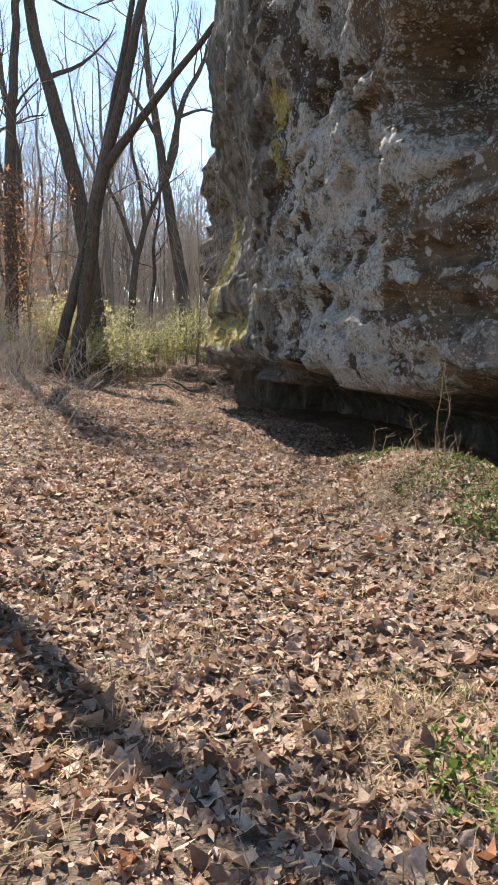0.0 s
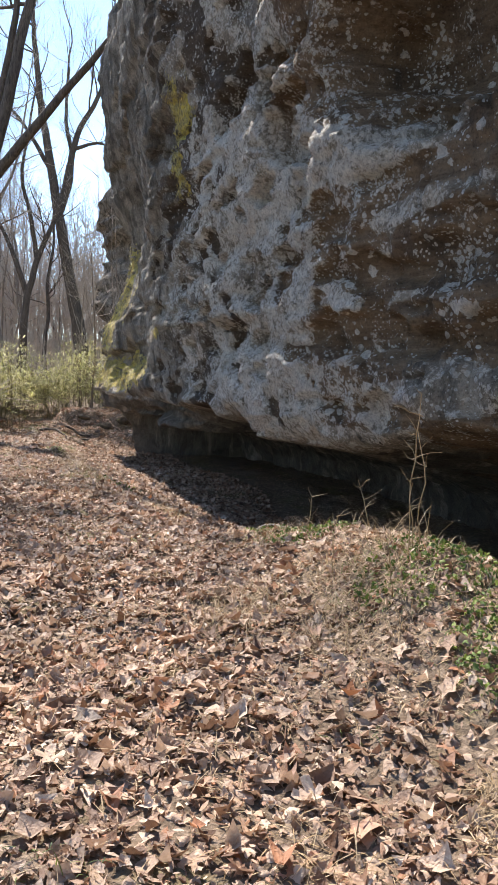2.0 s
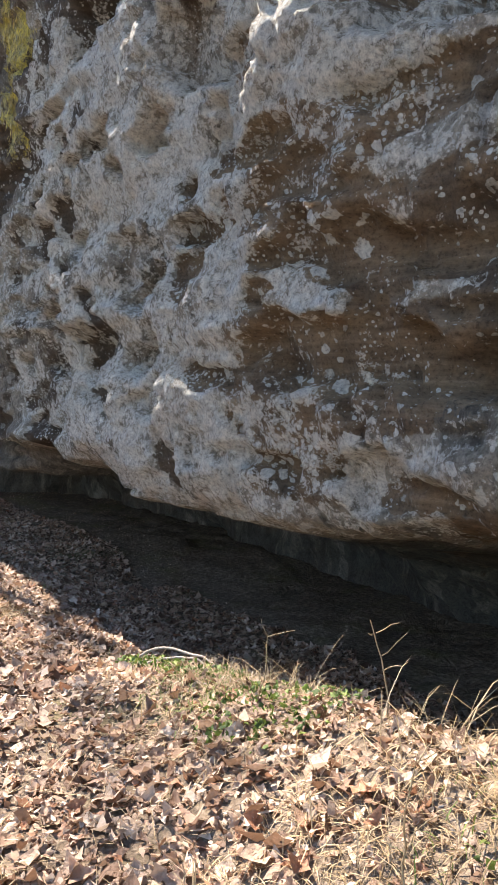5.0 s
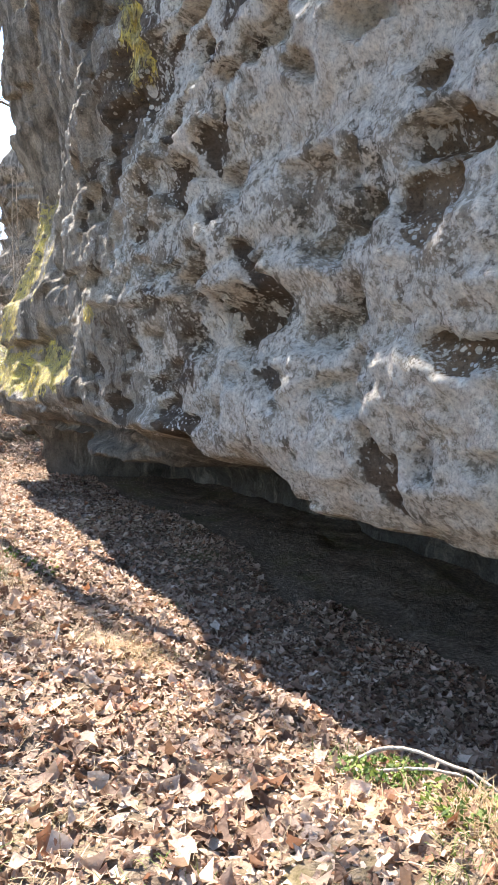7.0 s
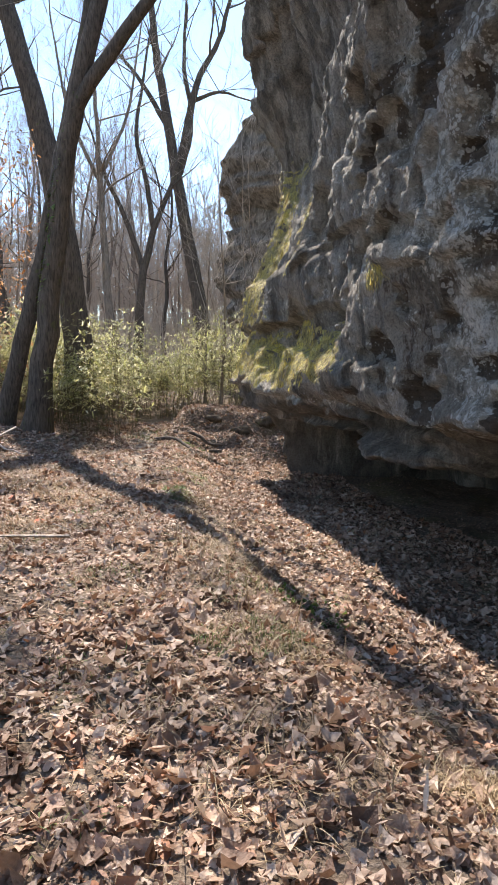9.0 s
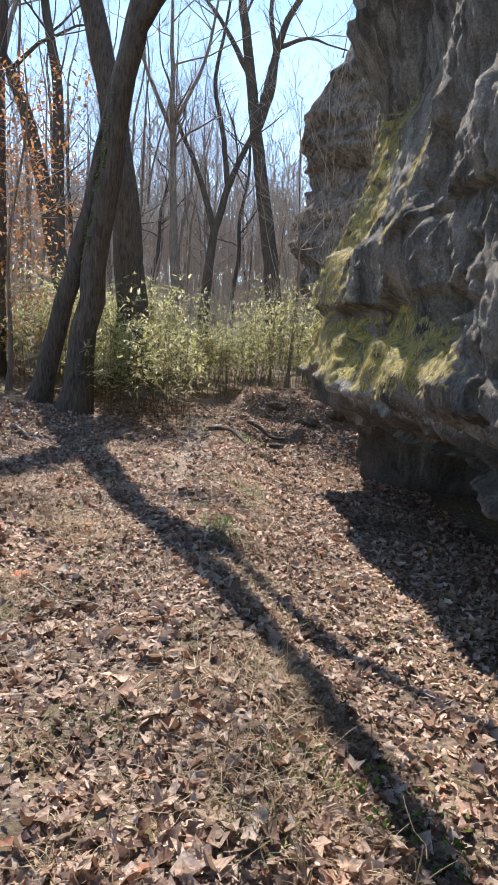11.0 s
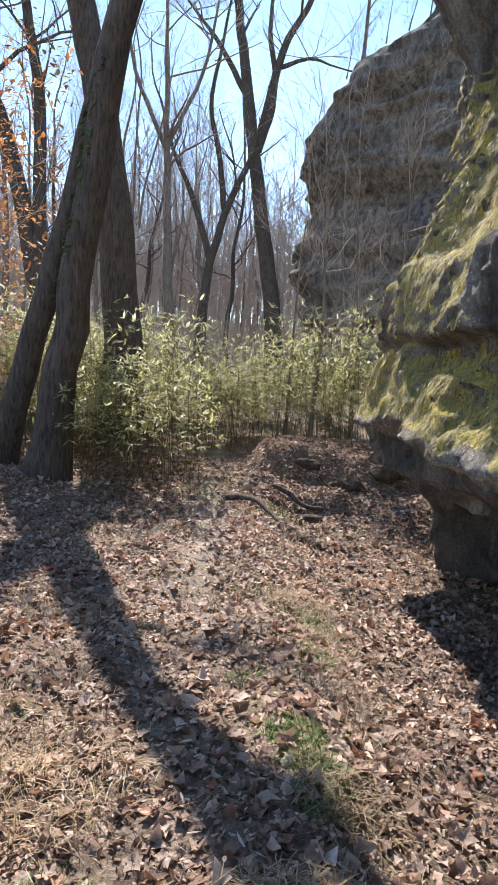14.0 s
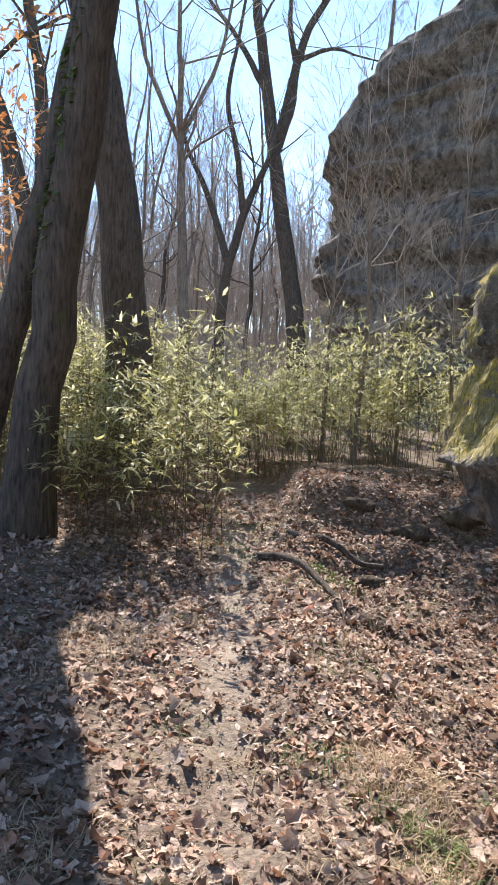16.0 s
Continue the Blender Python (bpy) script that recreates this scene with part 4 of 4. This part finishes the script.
# ---------------------------------------------------------------- fallen leaves
def leaf_outline(lobes, seed):
    rng = np.random.default_rng(seed)
    n = lobes * 2 + 2
    a = np.linspace(0, 2 * math.pi, n, endpoint=False) - math.pi / 2
    r = np.where(np.arange(n) % 2 == 0, 0.5, 0.33) * rng.uniform(0.8, 1.15, n)
    r = r * (0.75 + 0.35 * np.abs(np.sin((a + math.pi / 2) / 2)))
    p = np.stack([r * np.cos(a) * 0.85, r * np.sin(a), 0 * a], 1)
    p[0] = (0, -0.55, 0)
    c = rng.uniform(0.4, 1.7) * rng.choice([-1, 1, 1])
    p[:, 2] = c * (np.abs(p[:, 0]) ** 1.5) * 1.4 + 0.5 * c * p[:, 1] ** 2 + rng.normal(0, 0.085, n)
    v = np.concatenate([[[0, 0, 0.0]], p])
    i = np.arange(n)
    return v, np.stack([i * 0, 1 + i, 1 + (i + 1) % n], 1)


LEAVES = [leaf_outline(l, s) for l, s in ((3, 1), (4, 2), (2, 3), (3, 4), (5, 5), (2, 6), (3, 7), (4, 8), (3, 9), (2, 10))]


def turned(n, rng, tilt):
    a, b, c = rng.uniform(0, 2 * math.pi, n), rng.normal(0, tilt, n), rng.normal(0, tilt, n)
    ca, sa, cb, sb, cc, sc = np.cos(a), np.sin(a), np.cos(b), np.sin(b), np.cos(c), np.sin(c)
    rz = np.stack([np.stack([ca, -sa, 0 * a], -1), np.stack([sa, ca, 0 * a], -1), np.stack([0 * a, 0 * a, 1 + 0 * a], -1)], 1)
    rx = np.stack([np.stack([1 + 0 * b, 0 * b, 0 * b], -1), np.stack([0 * b, cb, -sb], -1), np.stack([0 * b, sb, cb], -1)], 1)
    ry = np.stack([np.stack([cc, 0 * c, sc], -1), np.stack([0 * c, 1 + 0 * c, 0 * c], -1), np.stack([-sc, 0 * c, cc], -1)], 1)
    return rz @ rx @ ry


def scatter(x, y, size, rng, lift=0.016, tilt=0.42):
    vs, fs, base = [], [], 0
    z = ground_z(x, y) + rng.uniform(0.0, lift, len(x)) + size * 0.05
    which = rng.integers(0, len(LEAVES), len(x))
    R = turned(len(x), rng, tilt)
    for k, (lv, lf) in enumerate(LEAVES):
        sel = np.nonzero(which == k)[0]
        if not len(sel):
            continue
        v = np.einsum("nij,kj->nki", R[sel], lv) * size[sel][:, None, None]
        v += np.stack([x[sel], y[sel], z[sel]], -1)[:, None, :]
        f = lf[None] + (np.arange(len(sel)) * len(lv))[:, None, None] + base
        vs.append(v.reshape(-1, 3))
        fs.append(f.reshape(-1, 3))
        base += len(sel) * len(lv)
    return np.concatenate(vs), np.concatenate(fs)


rng = np.random.default_rng(9)


def litter_points(n, x0, x1, y0, y1):
    x, y = rng.uniform(x0, x1, n), rng.uniform(y0, y1, n)
    u = x - np.interp(y, PATH_Y, PATH_X)
    w = x - np.interp(y, FACE_Y, FACE_X)
    trod = smooth(17.0, 20.5, y) * (1 - smooth(26, 30, y)) * np.exp(-((u + 0.08) / 0.24) ** 2)
    patch = fbm(x * 0.9, y * 0.9, x * 0, 3, 101)
    mound = np.exp(-((x - 1.9) / 0.6) ** 2 - ((y - 6.6) / 1.8) ** 2)
    keep = rng.random(n) > np.clip(0.06 + 0.3 * patch, 0, 0.5) + 0.72 * trod + 0.6 * mound
    keep &= ~((w > 2.0) & (y < 24))
    return x[keep], y[keep]


xs, ys = [], []
for cnt, box in ((97000, (-1.8, 3.5, 0.3, 14)), (22000, (-4.5, -1.8, 0.3, 14)), (84000, (-4.6, 2.2, 14, 27)), (14000, (-6.5, -4.6, 14, 27)), (10000, (-16, -4.5, 2, 40)), (4000, (-12, 6, -6, 0.5)), (6000, (-12, 4, 27, 45))):
    a, b = litter_points(cnt, *box)
    xs.append(a)
    ys.append(b)
xs, ys = np.concatenate(xs), np.concatenate(ys)
sz = np.clip(rng.lognormal(math.log(0.046), 0.48, len(xs)), 0.024, 0.125) * (1 + 0.6 * smooth(20, 40, np.hypot(xs, ys - 8)))
v, f = scatter(xs, ys, sz, rng)
litter = tagged(new("leaf_litter", mesh_of("leaf_litter", v, f, LEAF)), "thick carpet of dry brown oak and sycamore leaves", "leaf litter", kind="stuff")

# small green leafy plants creeping over the litter
rng = np.random.default_rng(19)
px, py = [], []
for x, y, r, n in ((2.1, 5.5, 0.45, 900), (1.95, 6.5, 0.5, 700), (1.2, 2.85, 0.3, 350), (1.35, 9.75, 0.22, 300), (1.55, 9.2, 0.3, 300), (1.6, 8.2, 0.4, 350), (-0.4, 13.9, 0.3, 120), (-2.4, 23.6, 0.3, 200)):
    a, rr = rng.uniform(0, 2 * math.pi, n), r * np.sqrt(rng.random(n))
    px.append(x + rr * np.cos(a))
    py.append(y + rr * np.sin(a))
px, py = np.concatenate(px), np.concatenate(py)
v, f = scatter(px, py, rng.uniform(0.018, 0.045, len(px)), rng, 0.07, 0.7)
tagged(new("ground_plants", mesh_of("ground_plants", v, f, GREEN)), "patches of small fresh green leafy plants", "plants", kind="stuff")
# crumbs of broken leaf, bark and twig
for name, label, mat, n, wide, long in (("litter_crumbs", "broken leaf and bark crumbs among the leaves", LEAF, 42000, (0.008, 0.022), 0.028), ("litter_straw", "broken straw and fine stems strewn over the leaves", STRAW, 36000, (0.0018, 0.0045), 0.085)):
    px, py = rng.uniform(-5, 3, n), rng.uniform(0.8, 26, n)
    keep = vnoise(px * 0.9, py * 0.9, px * 0, 131 + n) + rng.normal(0, 0.5, n) > -0.2
    px, py = px[keep], py[keep]
    n = len(px)
    ws = rng.normal(0, 1, (n, 3)) * np.array([1, 1, 0.22])
    ws /= np.linalg.norm(ws, axis=1, keepdims=True)
    ln = np.clip(rng.lognormal(math.log(long), 0.5, n), 0.015, 0.3)
    v, f = blade_batch(np.stack([px, py, ground_z(px, py) + rng.uniform(0.012, 0.055, n)], -1), ws, ln, rng.uniform(*wide, n), rng.uniform(-0.2, 0.3, n), rng, 2)
    tagged(new(name, mesh_of(name, v, f, mat)), label, "leaf litter", kind="stuff")

# green and straw-coloured grass
def tufts(name, label, mat, spots, blades, height, seed, rise=(0.5, 1.2)):
    rng = np.random.default_rng(seed)
    bs, ws, ls = [], [], []
    for x, y, r, cnt in spots:
        n = int(blades * cnt)
        a, rr = rng.uniform(0, 2 * math.pi, n), r * np.sqrt(rng.random(n))
        px, py = x + rr * np.cos(a), y + rr * np.sin(a)
        bs.append(np.stack([px, py, ground_z(px, py) + 0.005], -1))
        w = np.stack([rng.normal(0, 0.55, n), rng.normal(0, 0.55, n), rng.uniform(*rise, n)], -1)
        ws.append(w / np.linalg.norm(w, axis=1, keepdims=True))
        ls.append(rng.uniform(0.4, 1.1, n) * height)
    bs, ws, ls = np.concatenate(bs), np.concatenate(ws), np.concatenate(ls)
    v, f = blade_batch(bs, ws, ls, rng.uniform(0.002, 0.0055, len(bs)), rng.uniform(0.2, 0.9, len(bs)), rng, 3)
    return tagged(new(name, mesh_of(name, v, f, mat)), label, "grass", kind="stuff")


rng = np.random.default_rng(55)
straw = [(1.9, 6.0, 0.8, 5), (1.9, 7.2, 0.7, 4), (1.5, 8.4, 0.6, 3), (1.1, 3.1, 0.5, 4), (0.9, 6.9, 0.5, 2), (-0.9, 13.6, 0.35, 2), (-1.1, 14.8, 0.3, 1.5), (1.75, 9.3, 0.4, 3), (-0.75, 12.6, 0.3, 1.6), (-1.25, 15.8, 0.3, 1.6), (-1.6, 18.2, 0.25, 1), (-2.0, 20.0, 0.3, 1), (-2.9, 15.3, 0.45, 5), (-2.95, 16.8, 0.45, 6), (-0.5, 11.4, 0.4, 1.5),
         (-0.1, 3.45, 0.22, 0.9), (0.05, 3.9, 0.25, 0.9), (0.95, 3.2, 0.3, 1.6), (1.7, 4.65, 0.4, 3), (0.55, 3.4, 0.25, 0.5), (-0.05, 3.0, 0.25, 0.6), (1.66, 6.9, 0.35, 2.5), (1.2, 7.2, 0.35, 1), (1.6, 9.05, 0.35, 4), (0.85, 6.8, 0.3, 1.5), (1.4, 6.3, 0.35, 2), (0.25, 11.7, 0.3, 2), (0.4, 11.5, 0.25, 2), (-0.85, 14.4, 0.25, 3), (-1.48, 16.4, 0.3, 3), (-0.65, 12.7, 0.3, 3),
         (-4.2, 18.0, 0.5, 4), (-3.6, 17.1, 0.4, 4), (-3.65, 19.0, 0.4, 3), (-3.95, 21.0, 0.4, 3), (-1.08, 14.7, 0.2, 2), (-1.62, 17.0, 0.2, 2.5), (-2.0, 20.0, 0.3, 3), (-1.8, 19.3, 0.3, 2)]
for _ in range(120):
    yy = rng.uniform(1.5, 26)
    straw.append((np.interp(yy, PATH_Y, PATH_X) + rng.normal(0, 1.6), yy, rng.uniform(0.1, 0.35), rng.uniform(0.1, 0.5)))
tufts("dry_grass", "straw-coloured dry grass lying among the leaves", STRAW, straw, 260, 0.2, 1, (0.12, 0.8))
greens = [(2.1, 5.6, 0.5, 2), (1.9, 6.6, 0.6, 2), (1.2, 2.9, 0.25, 0.6), (-1.83, 17.2, 0.14, 0.9), (-1.75, 16.9, 0.12, 0.8), (-3.2, 24.4, 0.4, 1), (-2.6, 22.9, 0.3, 0.6), (1.35, 10.0, 0.25, 0.6), (-0.8, 12.5, 0.25, 0.9), (-1.0, 13.4, 0.2, 0.6), (-2.6, 16.2, 0.2, 0.5), (-2.05, 19.6, 0.2, 0.7), (-2.3, 21.4, 0.3, 0.8), (-1.88, 17.42, 0.16, 2.2), (-1.75, 17.1, 0.12, 1.4), (-3.64, 23.8, 0.3, 1.4), (-1.85, 19.5, 0.15, 1.2), (-1.82, 18.7, 0.14, 0.7), (-2.22, 18.1, 0.15, 0.5), (-2.4, 19.95, 0.2, 0.9), (-1.8, 19.25, 0.2, 1.0), (-3.42, 24.8, 0.3, 1.2), (-0.62, 12.75, 0.18, 1.6), (-0.85, 13.9, 0.2, 1.0), (1.38, 8.8, 0.3, 1.6), (-1.8, 13.9, 0.2, 0.4), (1.05, 3.5, 0.25, 1.2)]
for _ in range(60):
    yy = rng.uniform(3, 27)
    greens.append((np.interp(yy, PATH_Y, PATH_X) + rng.normal(0, 1.8), yy, rng.uniform(0.06, 0.25), rng.uniform(0.05, 0.3)))
tufts("green_grass", "small fresh green grass tufts among the leaves", GREEN, greens, 220, 0.13, 2)


# ---------------------------------------------------------------- shrubs, saplings, weeds
SHRUBS = []
for k in range(5):
    rng = np.random.default_rng(500 + k)
    shrub = tagged(new("shrub"), "thin leafless brown shrub of fine tangled stems", "shrub", "brush beside the path")
    spray = Tubes()
    for _ in range(rng.integers(5, 9)):
        stem = Tubes()
        way = np.array([rng.normal(0, 0.35), rng.normal(0, 0.35), 1.0])
        start = np.array([rng.normal(0, 0.15), rng.normal(0, 0.15), -0.05])
        grow(start, way, rng.uniform(0.7, 1.5), 0.009, 2, spray, stem, rng, 0.1)
        part_mesh("stem", stem.mesh("stem", TWIG), shrub)
    SHRUBS.append(shrub)
rng = np.random.default_rng(61)
shrub_spots = [(-2.5, 10.2), (-3.9, 13.0), (-4.6, 14.2), (-5.6, 17.0), (-7.2, 20.5)]
while len(shrub_spots) < 70:
    yy = rng.uniform(11, 34)
    xx = np.interp(yy, PATH_Y, PATH_X) - rng.uniform(3.9, 11)
    shrub_spots.append((xx, yy))
for i, (xx, yy) in enumerate(shrub_spots):
    m = pose(xx, yy, gz(xx, yy), 0, 0, rng.uniform(0, 360))
    if i < 5:
        SHRUBS[i].matrix_basis = m
    else:
        copy_thing(SHRUBS[i % 5], m)

# slim saplings in front of the far bluff
for k, (xx, yy, hh) in enumerate(((-2.3, 28.5, 6.0), (-2.9, 30.0, 5.0), (-1.4, 31.0, 7.0), (-0.6, 29.5, 6.5), (-1.9, 33.0, 8.0))):
    rng = np.random.default_rng(700 + k)
    tree("sapling", [(bent((xx, yy, gz(xx, yy) - 0.1), (xx + rng.normal(0, 0.3), yy, hh), 8, 0.03, rng), 0.045, 0.012)], BARK_PALE, "slim bare sapling rising out of the cane", 720 + k, crown=8, crown_len=2.0, depth=2, first=0.25, group="saplings before the bluff", singly=False)

# brush and a slim tree on top of the far bluff
for k, (xx, yy, zz, hh, r) in enumerate(((-1.5, 50.2, 16.6, 9.0, 0.10), (-0.6, 49.6, 17.2, 2.2, 0.03), (0.3, 49.2, 17.6, 2.6, 0.03), (1.2, 48.9, 18.0, 2.4, 0.03), (-2.4, 50.6, 16.0, 1.8, 0.03))):
    rng = np.random.default_rng(740 + k)
    tree("bluff_tree" if k == 0 else "bluff_shrub", [(bent((xx, yy, zz), (xx + rng.normal(0, 0.4), yy, zz + hh), 8, 0.03, rng), r, r * 0.3)], BARK_PALE, "slim bare tree rooted on top of the bluff" if k == 0 else "low bare brush on top of the bluff", 750 + k, crown=9, crown_len=1.6, depth=2, first=0.15, singly=False)

# beeches that keep their orange leaves
for k, (xx, yy, hh) in enumerate(((-7.5, 24.4, 6.4), (-9.2, 26.8, 5.5), (-10.5, 24.0, 4.5))):
    rng = np.random.default_rng(800 + k)
    beech = tree("beech_sapling", [(bent((xx, yy, gz(xx, yy) - 0.1), (xx + 0.4, yy, hh), 7, 0.04, rng), 0.05, 0.015)], BARK_PALE, "young beech still holding dry orange leaves", 820 + k, crown=9, crown_len=1.7, depth=1, first=0.25, group="orange beech saplings")
    n = 2300
    a, rr = rng.uniform(0, 2 * math.pi, n), 1.6 * np.sqrt(rng.random(n))
    lay = rng.choice(np.linspace(1.2, hh - 0.4, 9), n)
    bs = np.stack([rr * np.cos(a), rr * np.sin(a), lay + rng.normal(0, 0.13, n)], -1)
    ws = rng.normal(0, 1, (n, 3)) * np.array([1, 1, 0.5])
    ws /= np.linalg.norm(ws, axis=1, keepdims=True)
    ln = rng.uniform(0.06, 0.13, n)
    v, f = blade_batch(bs, ws, ln, ln * 0.55, rng.uniform(0, 0.5, n), rng, 2)
    tagged(part_mesh("dry_foliage", mesh_of("dry_foliage", v, f, ORANGE), beech, "papery orange leaves"), kind="stuff")

# dead weed stalks on the mound and along the gully's edge
for k, (xx, yy, hh) in enumerate(((1.86, 6.7, 0.95), (1.93, 6.75, 0.8), (1.80, 6.62, 0.45), (1.45, 6.9, 0.4), (1.62, 6.3, 0.35), (1.9, 7.8, 0.4), (1.5, 8.3, 0.3), (-0.78, 13.0, 0.3), (-0.5, 13.1, 0.34), (-0.95, 14.6, 0.28))):
    rng = np.random.default_rng(900 + k)
    weed = tagged(new("weed_stalk"), "dead straw-coloured weed stalk with curled tips", "weed", "dead weeds in the grass")
    weed.location = (xx, yy, gz(xx, yy))
    top = np.array([rng.normal(0, 0.06), rng.normal(0, 0.06), hh])
    line = bent((0, 0, -0.04), top, 9, 0.05, rng)
    t = Tubes()
    t.add(line, np.linspace(0.005, 0.0022, 9), 5)
    part_mesh("stem", t.mesh("stem", STRAW), weed)
    for s in range(int(3 + 4 * hh)):
        p = line[rng.integers(4, 9)]
        q = p + np.array([rng.normal(0, 0.09), rng.normal(0, 0.09), rng.uniform(0.02, 0.13)])
        t = Tubes()
        t.add(bent(p, q, 5, 0.12, rng), np.linspace(0.0026, 0.0014, 5), 4)
        part_mesh("side_shoot", t.mesh("side_shoot", STRAW), weed)

# fallen sticks, an arched stem and a bared root
def stick(name, label, pts, r, bark, cat="branch"):
    t = Tubes()
    pts = np.array(pts, float)
    s = np.linspace(0, 1, 14)
    q = np.linspace(0, 1, len(pts))
    line = np.stack([np.interp(s, q, pts[:, i]) for i in range(3)], 1)
    for _ in range(3):
        line[1:-1] = 0.25 * line[:-2] + 0.5 * line[1:-1] + 0.25 * line[2:]
    line[:, 2] += ground_z(line[:, 0], line[:, 1])
    t.add(line, np.linspace(r, r * 0.5, 14), 7)
    return tagged(new(name, t.mesh(name, bark)), label, cat)


stick("fallen_branch", "thin pale fallen branch arching out of the leaves", [(1.2, 9.95, 0.0), (1.4, 9.8, 0.13), (1.6, 9.5, 0.12), (1.75, 9.2, 0.0)], 0.011, TWIG)
stick("fallen_branch", "thin pale fallen branch arching out of the leaves", [(1.25, 9.8, 0.0), (1.5, 9.55, 0.1), (1.7, 9.3, 0.02)], 0.009, TWIG)
stick("fallen_branch", "thin grey stick lying on the leaves", [(-2.9, 15.6, 0.02), (-2.5, 15.3, 0.05), (-2.2, 15.25, 0.02)], 0.008, TWIG)
stick("fallen_branch", "long grey branch lying beside the leaning tree", [(-5.6, 20.9, 0.03), (-5.1, 20.5, 0.06), (-4.7, 20.2, 0.02)], 0.02, TWIG)
stick("tree_root", "dark bared root crossing the edge of the path", [(-3.25, 23.6, 0.02), (-2.9, 23.5, 0.07), (-2.5, 23.0, 0.08), (-2.3, 22.4, 0.0)], 0.045, BARK, "root")
stick("tree_root", "dark bared root crossing the edge of the path", [(-3.0, 24.6, 0.0), (-2.4, 24.3, 0.09), (-1.9, 24.3, 0.02)], 0.05, BARK, "root")

# the larger fallen leaves, one by one
rng = np.random.default_rng(41)
leaf_meshes = []
for k in range(9):
    lr = np.random.default_rng(60 + k)
    n = 20
    a = np.linspace(0, 2 * math.pi, n, endpoint=False) - math.pi / 2
    lobe = np.abs(np.cos(2.5 * (a - math.pi / 2))) ** 0.8
    r = (0.27 + 0.27 * lobe) * (0.8 + 0.22 * np.sin(a)) * lr.uniform(0.88, 1.12, n)
    rim = np.stack([r * np.cos(a), r * np.sin(a), 0 * a], 1)
    inner = rim * 0.55
    curl, fold = lr.uniform(0.4, 1.3) * lr.choice([-1, 1, 1]), lr.uniform(-0.5, 0.7)
    for ring, wob in ((rim, 0.045), (inner, 0.02)):
        ring[:, 2] = curl * (ring[:, 0] ** 2 + 0.6 * ring[:, 1] ** 2) + fold * np.abs(ring[:, 0]) * 0.4 + lr.normal(0, wob, n)
    lv = np.concatenate([[[0, 0, 0]], inner, rim, [[0.008, -0.75, 0.05], [-0.008, -0.75, 0.05]]])
    i = np.arange(n)
    j = (i + 1) % n
    lf = np.concatenate([np.stack([0 * i, 1 + i, 1 + j], 1), np.stack([1 + i, 1 + n + i, 1 + n + j], 1), np.stack([1 + i, 1 + n + j, 1 + j], 1), [[1 + n, 1 + 2 * n, 2 + 2 * n]]])
    leaf_meshes.append(mesh_of("fallen_leaf", lv, lf, LEAF_ONE))
for i in range(290):
    yy = rng.uniform(1.6, 17.5)
    xx = np.interp(yy, PATH_Y, PATH_X) + rng.normal(0.1, 0.75)
    s = rng.uniform(0.08, 0.135)
    ob = new("fallen_leaf", leaf_meshes[i % len(leaf_meshes)])
    ob.parent = ground
    ob.matrix_basis = pose(xx, yy, gz(xx, yy) + 0.025, rng.normal(0, 14), rng.normal(0, 14), rng.uniform(0, 360)) @ Matrix.Diagonal((s, s, s, 1))
for xx, yy, s in ((-2.95, 15.62, 0.15), (-3.5, 16.4, 0.13), (-4.04, 19.6, 0.14), (-2.6, 22.2, 0.1)):
    ob = tagged(new("red_leaf", mesh_of("red_leaf", LEAVES[4][0], LEAVES[4][1], RED_LEAF)), "bright rust-red dead leaf lying on the litter", "leaf")
    ob.matrix_basis = pose(xx, yy, gz(xx, yy) + 0.05, 18, -12, rng.uniform(0, 360)) @ Matrix.Diagonal((s, s, s, 1))

# clods of dark earth and stone on the gully bank
for k, (xx, yy, sx, sy, sz) in enumerate(((-2.05, 24.1, 0.22, 0.13, 0.08), (-1.55, 25.1, 0.3, 0.18, 0.14), (-0.95, 25.3, 0.26, 0.17, 0.14), (-2.2, 25.4, 0.2, 0.14, 0.09))):
    bm = bmesh.new()
    bmesh.ops.create_icosphere(bm, subdivisions=3, radius=1.0)
    for vert in bm.verts:
        p = vert.co * 1.3 + Vector((k * 7.1, 0, 0))
        vert.co *= 1 + 0.4 * noise.noise(p) + 0.26 * noise.noise(p * 3.1) + 0.14 * noise.noise(p * 7.3)
        vert.co = Vector((vert.co.x * sx, vert.co.y * sy, vert.co.z * sz))
    me = bpy.data.meshes.new("mossy_clod")
    bm.to_mesh(me)
    bm.free()
    me.polygons.foreach_set("use_smooth", [True] * len(me.polygons))
    me.materials.append(CLOD)
    ob = tagged(new("mossy_clod", me), "dark mossy clod of earth and stone on the bank", "clod", "clods on the gully bank")
    ob.location = (xx, yy, gz(xx, yy) - 0.01)

tall = [(-1.0, 13.75, 0.22, 1.0), (-1.3, 14.4, 0.2, 0.8), (1.75, 8.6, 0.25, 0.8), (1.95, 7.4, 0.3, 0.8), (-0.55, 12.4, 0.15, 0.5), (-1.55, 17.6, 0.15, 0.5), (-2.2, 21.7, 0.15, 0.5)]
tufts("tall_dry_grass", "tall thin straw-coloured grass stems bending over the leaves", STRAW, tall, 70, 0.5, 5)
